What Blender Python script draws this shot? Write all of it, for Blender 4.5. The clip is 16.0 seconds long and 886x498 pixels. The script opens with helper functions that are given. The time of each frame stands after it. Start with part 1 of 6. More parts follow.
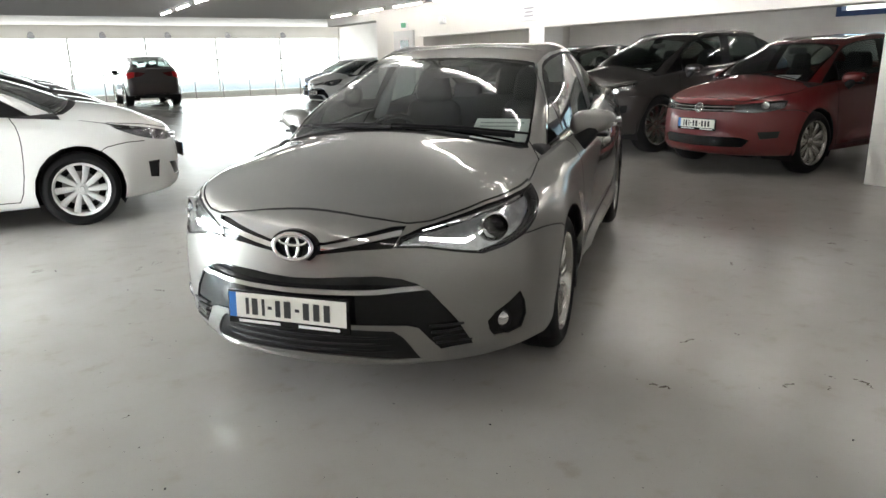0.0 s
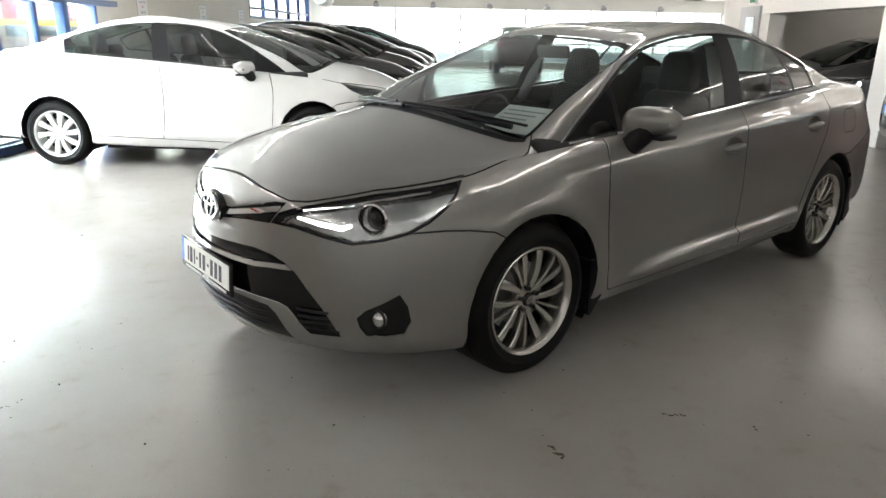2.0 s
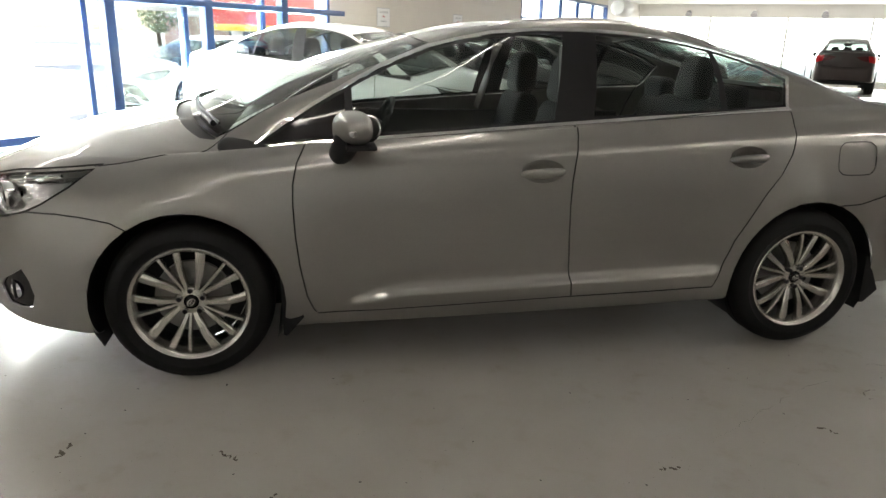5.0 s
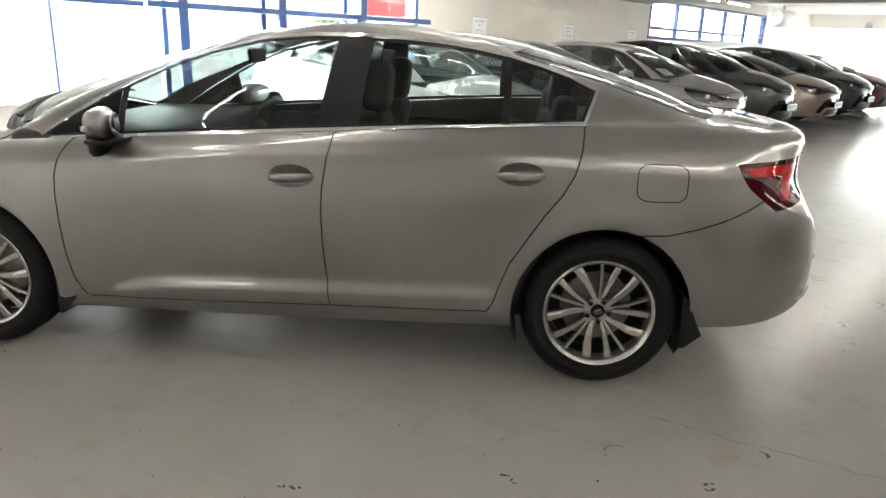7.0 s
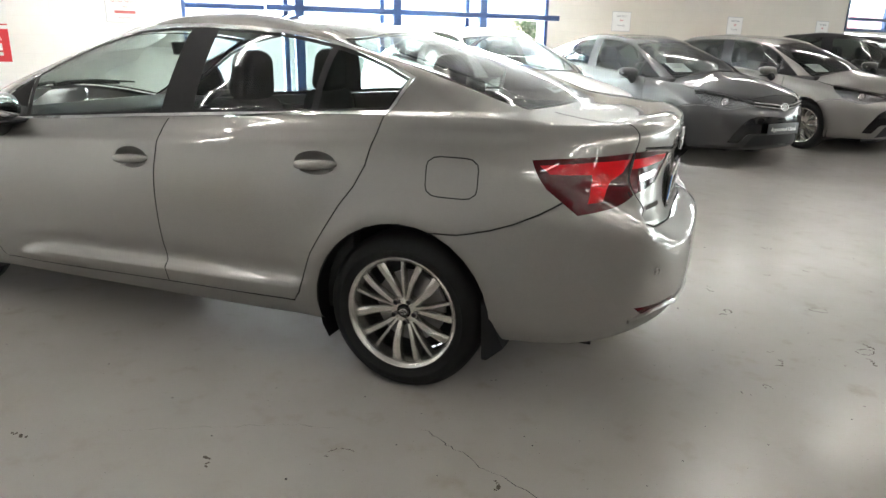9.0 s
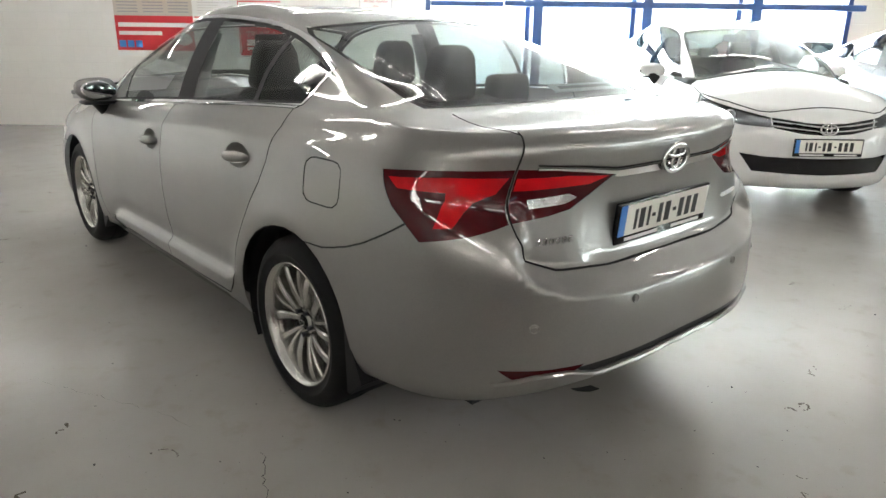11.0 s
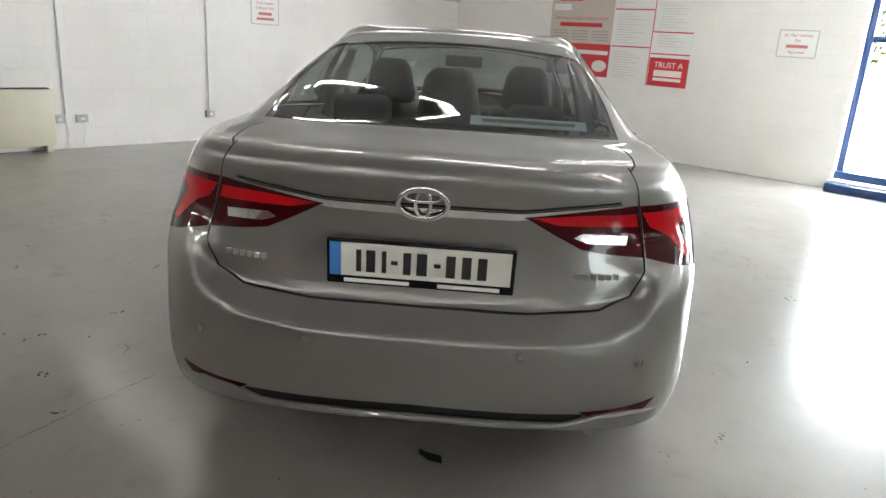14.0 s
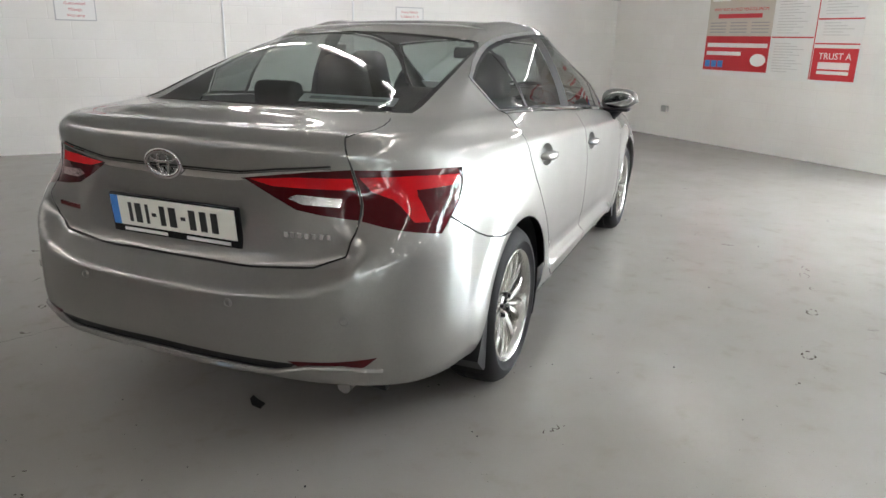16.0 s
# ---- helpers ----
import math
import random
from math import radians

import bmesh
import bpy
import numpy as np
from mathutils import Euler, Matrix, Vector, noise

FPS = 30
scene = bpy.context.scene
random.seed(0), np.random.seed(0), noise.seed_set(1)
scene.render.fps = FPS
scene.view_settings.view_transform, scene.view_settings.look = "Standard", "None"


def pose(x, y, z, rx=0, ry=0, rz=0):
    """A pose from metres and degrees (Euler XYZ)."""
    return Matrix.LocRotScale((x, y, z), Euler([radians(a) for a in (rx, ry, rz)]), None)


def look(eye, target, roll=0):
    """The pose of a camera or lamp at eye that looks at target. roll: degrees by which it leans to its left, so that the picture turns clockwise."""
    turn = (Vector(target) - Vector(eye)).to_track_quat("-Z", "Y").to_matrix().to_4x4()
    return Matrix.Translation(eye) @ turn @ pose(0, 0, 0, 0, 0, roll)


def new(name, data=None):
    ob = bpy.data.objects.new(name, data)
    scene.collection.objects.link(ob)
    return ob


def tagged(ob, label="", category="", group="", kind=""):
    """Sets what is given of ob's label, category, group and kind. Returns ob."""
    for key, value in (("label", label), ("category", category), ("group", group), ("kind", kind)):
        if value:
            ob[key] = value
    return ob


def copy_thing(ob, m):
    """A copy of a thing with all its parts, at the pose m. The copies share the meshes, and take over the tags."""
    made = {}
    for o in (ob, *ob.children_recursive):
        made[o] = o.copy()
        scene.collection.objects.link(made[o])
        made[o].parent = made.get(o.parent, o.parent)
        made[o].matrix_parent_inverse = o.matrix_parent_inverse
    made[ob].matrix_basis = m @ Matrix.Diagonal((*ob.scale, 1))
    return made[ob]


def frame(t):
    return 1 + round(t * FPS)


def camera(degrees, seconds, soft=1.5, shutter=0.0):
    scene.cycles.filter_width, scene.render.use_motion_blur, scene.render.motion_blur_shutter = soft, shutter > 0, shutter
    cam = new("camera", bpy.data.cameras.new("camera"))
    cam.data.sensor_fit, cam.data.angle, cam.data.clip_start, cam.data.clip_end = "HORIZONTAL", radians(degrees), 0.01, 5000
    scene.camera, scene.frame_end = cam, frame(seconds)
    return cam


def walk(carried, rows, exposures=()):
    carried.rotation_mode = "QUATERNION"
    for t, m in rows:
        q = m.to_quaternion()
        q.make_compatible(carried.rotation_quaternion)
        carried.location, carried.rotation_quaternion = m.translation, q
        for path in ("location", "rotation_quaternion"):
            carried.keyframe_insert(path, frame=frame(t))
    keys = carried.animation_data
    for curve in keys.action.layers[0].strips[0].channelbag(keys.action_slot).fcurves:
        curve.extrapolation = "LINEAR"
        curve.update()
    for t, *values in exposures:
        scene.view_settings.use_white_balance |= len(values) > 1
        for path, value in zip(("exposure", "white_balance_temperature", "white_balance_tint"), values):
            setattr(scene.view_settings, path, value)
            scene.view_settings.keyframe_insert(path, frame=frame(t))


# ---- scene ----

cam = camera(65.5, 16.0)
PATH = [
    (0, (4.528, 1.345, 1.357), (2.703, 0.72, 0.828), -1.2),
    (0.5, (4.266, 1.722, 1.365), (2.571, 0.83, 0.788), 0.2),
    (1, (3.996, 2.102, 1.345), (2.424, 1.009, 0.768), 0.6),
    (1.5, (3.685, 2.41, 1.345), (2.303, 1.087, 0.766), 0.5),
    (2, (3.331, 2.672, 1.365), (2.114, 1.2, 0.77), 1.1),
    (2.5, (2.96, 2.926, 1.372), (1.924, 1.319, 0.786), 1.5),
    (3, (2.549, 3.072, 1.358), (1.721, 1.35, 0.769), 1.8),
    (3.5, (2.156, 3.212, 1.348), (1.475, 1.43, 0.75), 1.5),
    (4, (1.741, 3.348, 1.362), (1.223, 1.506, 0.78), 1.4),
    (4.5, (1.301, 3.424, 1.379), (0.865, 1.563, 0.79), 1.7),
    (5, (0.871, 3.544, 1.354), (0.501, 1.668, 0.769), 1.6),
    (5.2, (0.713, 3.579, 1.366), (0.37, 1.699, 0.776), 1.3),
    (7.3, (-1.1, 3.605, 1.389), (-0.922, 1.697, 0.819), 2.3),
    (7.5, (-1.261, 3.587, 1.377), (-1.04, 1.681, 0.811), 2.1),
    (8, (-1.671, 3.49, 1.385), (-1.247, 1.618, 0.825), 1.6),
    (8.5, (-2.073, 3.336, 1.388), (-1.476, 1.516, 0.811), 1.6),
    (8.7, (-2.217, 3.279, 1.383), (-1.585, 1.473, 0.801), 1.5),
    (10.8, (-3.414, 2.141, 1.372), (-2.054, 0.81, 0.757), 0.6),
    (11, (-3.454, 1.994, 1.36), (-2.019, 0.742, 0.752), 0.8),
    (11.5, (-3.554, 1.654, 1.37), (-1.979, 0.573, 0.777), 0.7),
    (12, (-3.715, 1.293, 1.376), (-2.014, 0.423, 0.784), 0.4),
    (12.5, (-3.83, 0.926, 1.356), (-2.015, 0.324, 0.772), 1.3),
    (13, (-3.957, 0.589, 1.385), (-2.097, 0.169, 0.784), 2.0),
    (13.5, (-4.099, 0.241, 1.412), (-2.193, 0.073, 0.833), 3.2),
    (14, (-4.096, -0.141, 1.405), (-2.184, -0.056, 0.825), 3.6),
    (14.5, (-4.08, -0.508, 1.385), (-2.181, -0.277, 0.802), 2.8),
    (15, (-4.07, -0.883, 1.394), (-2.21, -0.418, 0.822), 2.2),
    (15.5, (-3.983, -1.272, 1.381), (-2.177, -0.634, 0.804), 1.7),
    (16, (-3.912, -1.631, 1.364), (-2.147, -0.889, 0.782), 1.1),
]
walk(cam, [(t, look(eye, target, roll)) for t, eye, target, roll in PATH], ((0, 1.55, 6550, 12), (2, 1.45, 6600, 13), (3.2, 1.1, 6700, 14), (4.2, 1.2, 6900, 13), (5.2, 1.95, 6950, 13), (8, 2.36, 6600, 12), (11, 2.02, 6550, 12), (13.5, 1.55, 6500, 13), (16, 1.6, 6450, 14)))

# ---------------------------------------------------------------- world and large lights
world = bpy.data.worlds.new("world")
scene.world = world
world.use_nodes = True
_sky = world.node_tree.nodes.new("ShaderNodeTexSky")
_sky.sky_type = "NISHITA"
_sky.sun_disc = False
_sky.sun_elevation = radians(38)
_sky.sun_rotation = radians(95)
world.node_tree.links.new(_sky.outputs[0], world.node_tree.nodes["Background"].inputs[0])
world.node_tree.nodes["Background"].inputs[1].default_value = 0.15

# room axes: u points at the window wall, v at the heater wall
TURN = -39.8
ROOM = pose(0, 0, 0, 0, 0, TURN)
CEIL, HIGH, STEP = 2.50, 2.95, -14.6  # the low soffit, the higher far bay and where they meet


def room_pose(u, v, z=0, rz=0):
    return ROOM @ pose(u, v, z, 0, 0, rz)


def lamp_area(name, m, sx, sy, watts, colour=(1, 1, 1)):
    d = bpy.data.lights.new(name, "AREA")
    d.shape, d.size, d.size_y, d.energy, d.color = "RECTANGLE", sx, sy, watts, colour
    ob = new(name, d)
    ob.matrix_world = m
    return ob


_sun = bpy.data.lights.new("sun", "SUN")
_sun.energy, _sun.angle, _sun.color = 5.0, radians(0.5), (1, .95, .88)
_so = new("sun", _sun)
_so.matrix_world = look((0, 0, 0), ROOM.to_3x3() @ Vector((-.20, .80, -.58)))

# daylight in the openings: the tall front windows, the second front window, the long far windows
lamp_area("daylight", ROOM @ pose(6.26, -3.585, 1.30, 0, 90, 0), 2.2, 5.75, 500, (.95, .98, 1))
lamp_area("daylight", ROOM @ pose(6.26, -18.8, 2.16, 0, 90, 0), .9, 7.6, 45, (.95, .98, 1))
lamp_area("daylight", ROOM @ pose(-4.0, -27.3, 1.75, 90, 0, 0), 16, 2.2, 60, (.95, .98, 1))

# ---------------------------------------------------------------- materials
MATS = {}


def nodes_of(name):
    m = bpy.data.materials.new(name)
    m.use_nodes = True
    nt = m.node_tree
    return m, nt, nt.nodes["Principled BSDF"]


def plain(name, colour, rough=.5, metal=0.0, coat=0.0, vary=.08, scale=6.0, bump=0.0, fine=60.0, emit=None, spec=None):
    """A surface with a little uneven colour and gloss at two scales."""
    if name in MATS:
        return MATS[name]
    m, nt, b = nodes_of(name)
    tc = nt.nodes.new("ShaderNodeTexCoord")
    n1 = nt.nodes.new("ShaderNodeTexNoise")
    n1.inputs["Scale"].default_value, n1.inputs["Detail"].default_value = scale, 6
    n2 = nt.nodes.new("ShaderNodeTexNoise")
    n2.inputs["Scale"].default_value, n2.inputs["Detail"].default_value = fine, 3
    mix = nt.nodes.new("ShaderNodeMix")
    mix.data_type = "RGBA"
    c = np.array(colour[:3])
    mix.inputs[6].default_value = (*np.clip(c * (1 - vary), 0, 1), 1)
    mix.inputs[7].default_value = (*np.clip(c * (1 + vary), 0, 1), 1)
    add = nt.nodes.new("ShaderNodeMath")
    add.operation = "MULTIPLY_ADD"
    add.inputs[1].default_value, add.inputs[2].default_value = .35, .32
    for n in (n1, n2):
        nt.links.new(tc.outputs["Object"], n.inputs["Vector"])
    nt.links.new(n2.outputs[0], add.inputs[0])
    mul = nt.nodes.new("ShaderNodeMath")
    mul.operation = "MULTIPLY"
    nt.links.new(n1.outputs[0], mul.inputs[0])
    nt.links.new(add.outputs[0], mul.inputs[1])
    sc = nt.nodes.new("ShaderNodeMath")
    sc.operation = "MULTIPLY"
    sc.inputs[1].default_value = 2.0
    nt.links.new(mul.outputs[0], sc.inputs[0])
    nt.links.new(sc.outputs[0], mix.inputs[0])
    nt.links.new(mix.outputs[2], b.inputs["Base Color"])
    b.inputs["Roughness"].default_value = rough
    b.inputs["Metallic"].default_value = metal
    b.inputs["Coat Weight"].default_value = coat
    b.inputs["Coat Roughness"].default_value = .03
    if spec is not None:
        b.inputs["Specular IOR Level"].default_value = spec
    if bump:
        bp = nt.nodes.new("ShaderNodeBump")
        bp.inputs["Strength"].default_value, bp.inputs["Distance"].default_value = bump, .004
        nt.links.new(n2.outputs[0], bp.inputs["Height"])
        nt.links.new(bp.outputs[0], b.inputs["Normal"])
    if emit:
        b.inputs["Emission Color"].default_value = (*emit[0], 1)
        b.inputs["Emission Strength"].default_value = emit[1]
    MATS[name] = m
    return m


def car_paint(name, colour, metal=.75, rough=.3, ior=1.45):
    """Metallic flake under a clear coat, with a faint film of dust."""
    if name in MATS:
        return MATS[name]
    m, nt, b = nodes_of(name)
    tc = nt.nodes.new("ShaderNodeTexCoord")
    flake = nt.nodes.new("ShaderNodeTexVoronoi")
    flake.inputs["Scale"].default_value = 900
    dust = nt.nodes.new("ShaderNodeTexNoise")
    dust.inputs["Scale"].default_value, dust.inputs["Detail"].default_value = 3.5, 8
    nt.links.new(tc.outputs["Object"], flake.inputs["Vector"])
    nt.links.new(tc.outputs["Object"], dust.inputs["Vector"])
    ramp = nt.nodes.new("ShaderNodeMix")
    ramp.data_type = "RGBA"
    c = np.array(colour)
    ramp.inputs[6].default_value = (*np.clip(c * .86, 0, 1), 1)
    ramp.inputs[7].default_value = (*np.clip(c * 1.12, 0, 1), 1)
    nt.links.new(flake.outputs["Color"], ramp.inputs[0])
    nt.links.new(ramp.outputs[2], b.inputs["Base Color"])
    mr = nt.nodes.new("ShaderNodeMapRange")
    mr.inputs[3].default_value, mr.inputs[4].default_value = rough * .85, rough * 1.25
    nt.links.new(dust.outputs[0], mr.inputs[0])
    nt.links.new(mr.outputs[0], b.inputs["Roughness"])
    b.inputs["Metallic"].default_value = metal
    b.inputs["Coat Weight"].default_value = 1.0
    b.inputs["Coat Roughness"].default_value = .012
    b.inputs["Coat IOR"].default_value = ior
    MATS[name] = m
    return m


def thin_glass(name, tint, gloss=1.0, rough=0.0):
    """A pane: light goes straight through, tinted, and the surface mirrors more at a slant."""
    if name in MATS:
        return MATS[name]
    m, nt, b = nodes_of(name)
    nt.nodes.remove(b)
    out = nt.nodes["Material Output"]
    tr = nt.nodes.new("ShaderNodeBsdfTransparent")
    tr.inputs[0].default_value = (*tint, 1)
    gl = nt.nodes.new("ShaderNodeBsdfGlossy")
    gl.inputs["Roughness"].default_value = rough
    lw = nt.nodes.new("ShaderNodeLayerWeight")
    lw.inputs[0].default_value = .5
    pw = nt.nodes.new("ShaderNodeMath")
    pw.operation = "POWER"
    pw.inputs[1].default_value = 4.5
    mu = nt.nodes.new("ShaderNodeMath")
    mu.operation, mu.use_clamp = "MULTIPLY_ADD", True
    mu.inputs[1].default_value, mu.inputs[2].default_value = .9 * gloss, .05 * gloss
    mx = nt.nodes.new("ShaderNodeMixShader")
    nt.links.new(lw.outputs["Facing"], pw.inputs[0])
    nt.links.new(pw.outputs[0], mu.inputs[0])
    nt.links.new(mu.outputs[0], mx.inputs[0])
    nt.links.new(tr.outputs[0], mx.inputs[1])
    nt.links.new(gl.outputs[0], mx.inputs[2])
    nt.links.new(mx.outputs[0], out.inputs[0])
    MATS[name] = m
    return m


def glow(name, colour, strength):
    if name in MATS:
        return MATS[name]
    m, nt, b = nodes_of(name)
    b.inputs["Base Color"].default_value = (*colour, 1)
    b.inputs["Emission Color"].default_value = (*colour, 1)
    b.inputs["Emission Strength"].default_value = strength
    MATS[name] = m
    return m


def floor_material():
    """Pale grey sealed concrete: clouded, scuffed, with hairline cracks and dark spots."""
    m, nt, b = nodes_of("sealed_concrete")
    tc = nt.nodes.new("ShaderNodeTexCoord")

    def noise_at(scale, detail=6, rough=.55, dist=0.0):
        n = nt.nodes.new("ShaderNodeTexNoise")
        n.inputs["Scale"].default_value, n.inputs["Detail"].default_value = scale, detail
        n.inputs["Roughness"].default_value, n.inputs["Distortion"].default_value = rough, dist
        nt.links.new(tc.outputs["Object"], n.inputs["Vector"])
        return n

    def ramp(src, a, c0, z, c1):
        r = nt.nodes.new("ShaderNodeValToRGB")
        r.color_ramp.elements[0].position, r.color_ramp.elements[0].color = a, (*c0, 1)
        r.color_ramp.elements[1].position, r.color_ramp.elements[1].color = z, (*c1, 1)
        nt.links.new(src.outputs[0], r.inputs[0])
        return r

    def times(a, bsock, fac=1.0):
        x = nt.nodes.new("ShaderNodeMix")
        x.data_type, x.blend_type = "RGBA", "MULTIPLY"
        x.inputs[0].default_value = fac
        nt.links.new(a, x.inputs[6])
        nt.links.new(bsock, x.inputs[7])
        return x.outputs[2]

    big = ramp(noise_at(.55, 7), .3, (.322, .307, .280), .7, (.368, .358, .338))
    mid = ramp(noise_at(3.5, 5, .55), .25, (.935, .925, .91), .7, (1, 1, 1))
    spot = ramp(noise_at(7, 4, .55), .27, (.85, .82, .78), .42, (1, 1, 1))
    speck = ramp(noise_at(95, 1, .4), .20, (.40, .36, .32), .25, (1, 1, 1))
    mask = ramp(noise_at(1.3, 2), .30, (.1, .1, .1), .75, (1, 1, 1))
    grain = ramp(noise_at(240, 2), .2, (.94, .94, .94), .8, (1.0, 1.0, 1.0))
    col = times(big.outputs[0], mid.outputs[0])
    col = times(col, grain.outputs[0])
    for layer in (spot, speck):
        lim = nt.nodes.new("ShaderNodeMix")
        lim.data_type = "RGBA"
        nt.links.new(mask.outputs[0], lim.inputs[0])
        lim.inputs[6].default_value = (1, 1, 1, 1)
        nt.links.new(layer.outputs[0], lim.inputs[7])
        col = times(col, lim.outputs[2])
    nt.links.new(col, b.inputs["Base Color"])
    mr = nt.nodes.new("ShaderNodeMapRange")
    mr.inputs[3].default_value, mr.inputs[4].default_value = .185, .262
    nt.links.new(noise_at(2.2, 4, .5).outputs[0], mr.inputs[0])
    nt.links.new(mr.outputs[0], b.inputs["Roughness"])
    bp = nt.nodes.new("ShaderNodeBump")
    bp.inputs["Strength"].default_value, bp.inputs["Distance"].default_value = .10, .004
    nt.links.new(noise_at(14, 4, .5).outputs[0], bp.inputs["Height"])
    nt.links.new(bp.outputs[0], b.inputs["Normal"])
    return m


def block_wall_material(name, colour, size=(.44, .215), joint=.006, depth=.5):
    """Painted concrete blocks: the joints show as shallow grooves under the paint."""
    m, nt, b = nodes_of(name)
    tc = nt.nodes.new("ShaderNodeTexCoord")
    mp = nt.nodes.new("ShaderNodeMapping")
    mp.inputs["Rotation"].default_value = (radians(90), 0, 0)
    br = nt.nodes.new("ShaderNodeTexBrick")
    br.inputs["Scale"].default_value = 1.0
    br.inputs["Brick Width"].default_value, br.inputs["Row Height"].default_value = size
    br.inputs["Mortar Size"].default_value, br.inputs["Mortar Smooth"].default_value = joint, .7
    c = np.array(colour)
    br.inputs["Color1"].default_value = (*c, 1)
    br.inputs["Color2"].default_value = (*(c * .975), 1)
    br.inputs["Mortar"].default_value = (*(c * .95), 1)
    nt.links.new(tc.outputs["UV"], br.inputs["Vector"])
    no = nt.nodes.new("ShaderNodeTexNoise")
    no.inputs["Scale"].default_value, no.inputs["Detail"].default_value = 1.1, 7
    nt.links.new(tc.outputs["Object"], no.inputs["Vector"])
    rp = nt.nodes.new("ShaderNodeValToRGB")
    rp.color_ramp.elements[0].position, rp.color_ramp.elements[0].color = .3, (.92, .915, .90, 1)
    rp.color_ramp.elements[1].position, rp.color_ramp.elements[1].color = .7, (1, 1, 1, 1)
    nt.links.new(no.outputs[0], rp.inputs[0])
    mx = nt.nodes.new("ShaderNodeMix")
    mx.data_type, mx.blend_type = "RGBA", "MULTIPLY"
    mx.inputs[0].default_value = 1
    nt.links.new(br.outputs[0], mx.inputs[6])
    nt.links.new(rp.outputs[0], mx.inputs[7])
    nt.links.new(mx.outputs[2], b.inputs["Base Color"])
    b.inputs["Roughness"].default_value = .55
    inv = nt.nodes.new("ShaderNodeMath")
    inv.operation = "SUBTRACT"
    inv.inputs[0].default_value = 1
    nt.links.new(br.outputs["Fac"], inv.inputs[1])
    fine = nt.nodes.new("ShaderNodeTexNoise")
    fine.inputs["Scale"].default_value, fine.inputs["Detail"].default_value = 90, 4
    nt.links.new(tc.outputs["Object"], fine.inputs["Vector"])
    sm = nt.nodes.new("ShaderNodeMath")
    sm.operation = "MULTIPLY_ADD"
    sm.inputs[1].default_value = .18
    nt.links.new(fine.outputs[0], sm.inputs[0])
    nt.links.new(inv.outputs[0], sm.inputs[2])
    bp = nt.nodes.new("ShaderNodeBump")
    bp.inputs["Strength"].default_value, bp.inputs["Distance"].default_value = depth, .006
    nt.links.new(sm.outputs[0], bp.inputs["Height"])
    nt.links.new(bp.outputs[0], b.inputs["Normal"])
    return m


M_FLOOR = floor_material()
M_WALL = block_wall_material("painted_blockwork", (.86, .85, .82), depth=.28)
M_CREAM = block_wall_material("cream_blockwork", (.72, .68, .60))
M_CEIL = plain("painted_soffit", (.50, .495, .48), .7, vary=.05, scale=1.2, bump=.1)
M_HIGH = plain("white_soffit", (.80, .80, .78), .7, vary=.04, scale=1.2, bump=.1)
M_BEAM = plain("painted_beam", (.78, .75, .70), .6, vary=.05, scale=2)
M_BLUE = plain("blue_frame_paint", (.013, .048, .155), .35, vary=.12, scale=5)
M_PANE = thin_glass("window_pane", (.93, .96, .95), .8)
M_BLACK = plain("black_plastic", (.009, .009, .010), .5, vary=.2, scale=30, bump=.1, spec=.25)
M_GLOSSBLACK = plain("gloss_black", (.006, .006, .007), .06, vary=.1, spec=.35)
M_RUBBER = plain("tyre_rubber", (.008, .008, .0085), .65, vary=.25, scale=14, bump=.15, spec=.2)
M_CHROME = plain("chrome", (.78, .78, .78), .06, metal=1, vary=.03)
M_ALLOY = plain("alloy_silver", (.50, .49, .46), .26, metal=.95, vary=.06, scale=8)
M_STEEL = plain("brake_steel", (.32, .31, .30), .35, metal=1, vary=.15, scale=20)
M_SEAM = plain("panel_gap", (.01, .01, .01), .8, vary=.1)
M_FABRIC = plain("seat_fabric", (.007, .007, .008), .9, vary=.1, scale=25)
M_DASH = plain("dash_plastic", (.014, .014, .015), .6, vary=.06, scale=30)
M_TRIM = plain("pillar_trim", (.16, .16, .155), .8, vary=.06)
M_GLASS = thin_glass("car_glass", (.60, .66, .64), 1.0)
# Darker tint that imitates the dim cabins behind the glass of parked cars.
M_DARKGLASS = thin_glass("shaded_car_glass", (.36, .40, .39), 1.0)
M_LENS = thin_glass("lamp_lens", (.90, .92, .92), 1.2)
M_REFLECT = plain("lamp_reflector", (.86, .86, .86), .22, metal=1, vary=.25, scale=14, bump=.5, fine=26)
M_BOWL = plain("faceted_bowl", (.62, .62, .63), .16, metal=1, vary=.5, scale=18, bump=.7, fine=34)
M_LAMPIN = plain("lamp_interior", (.16, .16, .17), .2, metal=.7, vary=.5, scale=14, bump=.6, fine=30)
M_RED = plain("red_lamp", (.50, .008, .012), .05, vary=.15, scale=10, spec=.35)
M_DARKRED = plain("smoked_red_lamp", (.055, .003, .005), .04, vary=.2, scale=10, spec=.35)
M_PLATE = plain("plate_white", (.80, .79, .72), .35, vary=.03)
M_INK = plain("ink_black", (.02, .02, .02), .5, vary=.05)
M_PLATEBLUE = plain("plate_blue", (.05, .22, .62), .4, vary=.05)
M_WHITE = plain("white_paper", (.82, .82, .80), .7, vary=.03)
M_GREYINK = plain("grey_ink", (.35, .35, .36), .7, vary=.05)
M_REDINK = plain("red_ink", (.62, .03, .04), .5, vary=.05)
M_PINKINK = plain("pale_red_ink", (.58, .16, .16), .6, vary=.05)
M_TUBE = glow("tube_light", (1, .97, .92), 11)
M_LED = glow("led_light", (1, 1, 1), 6)


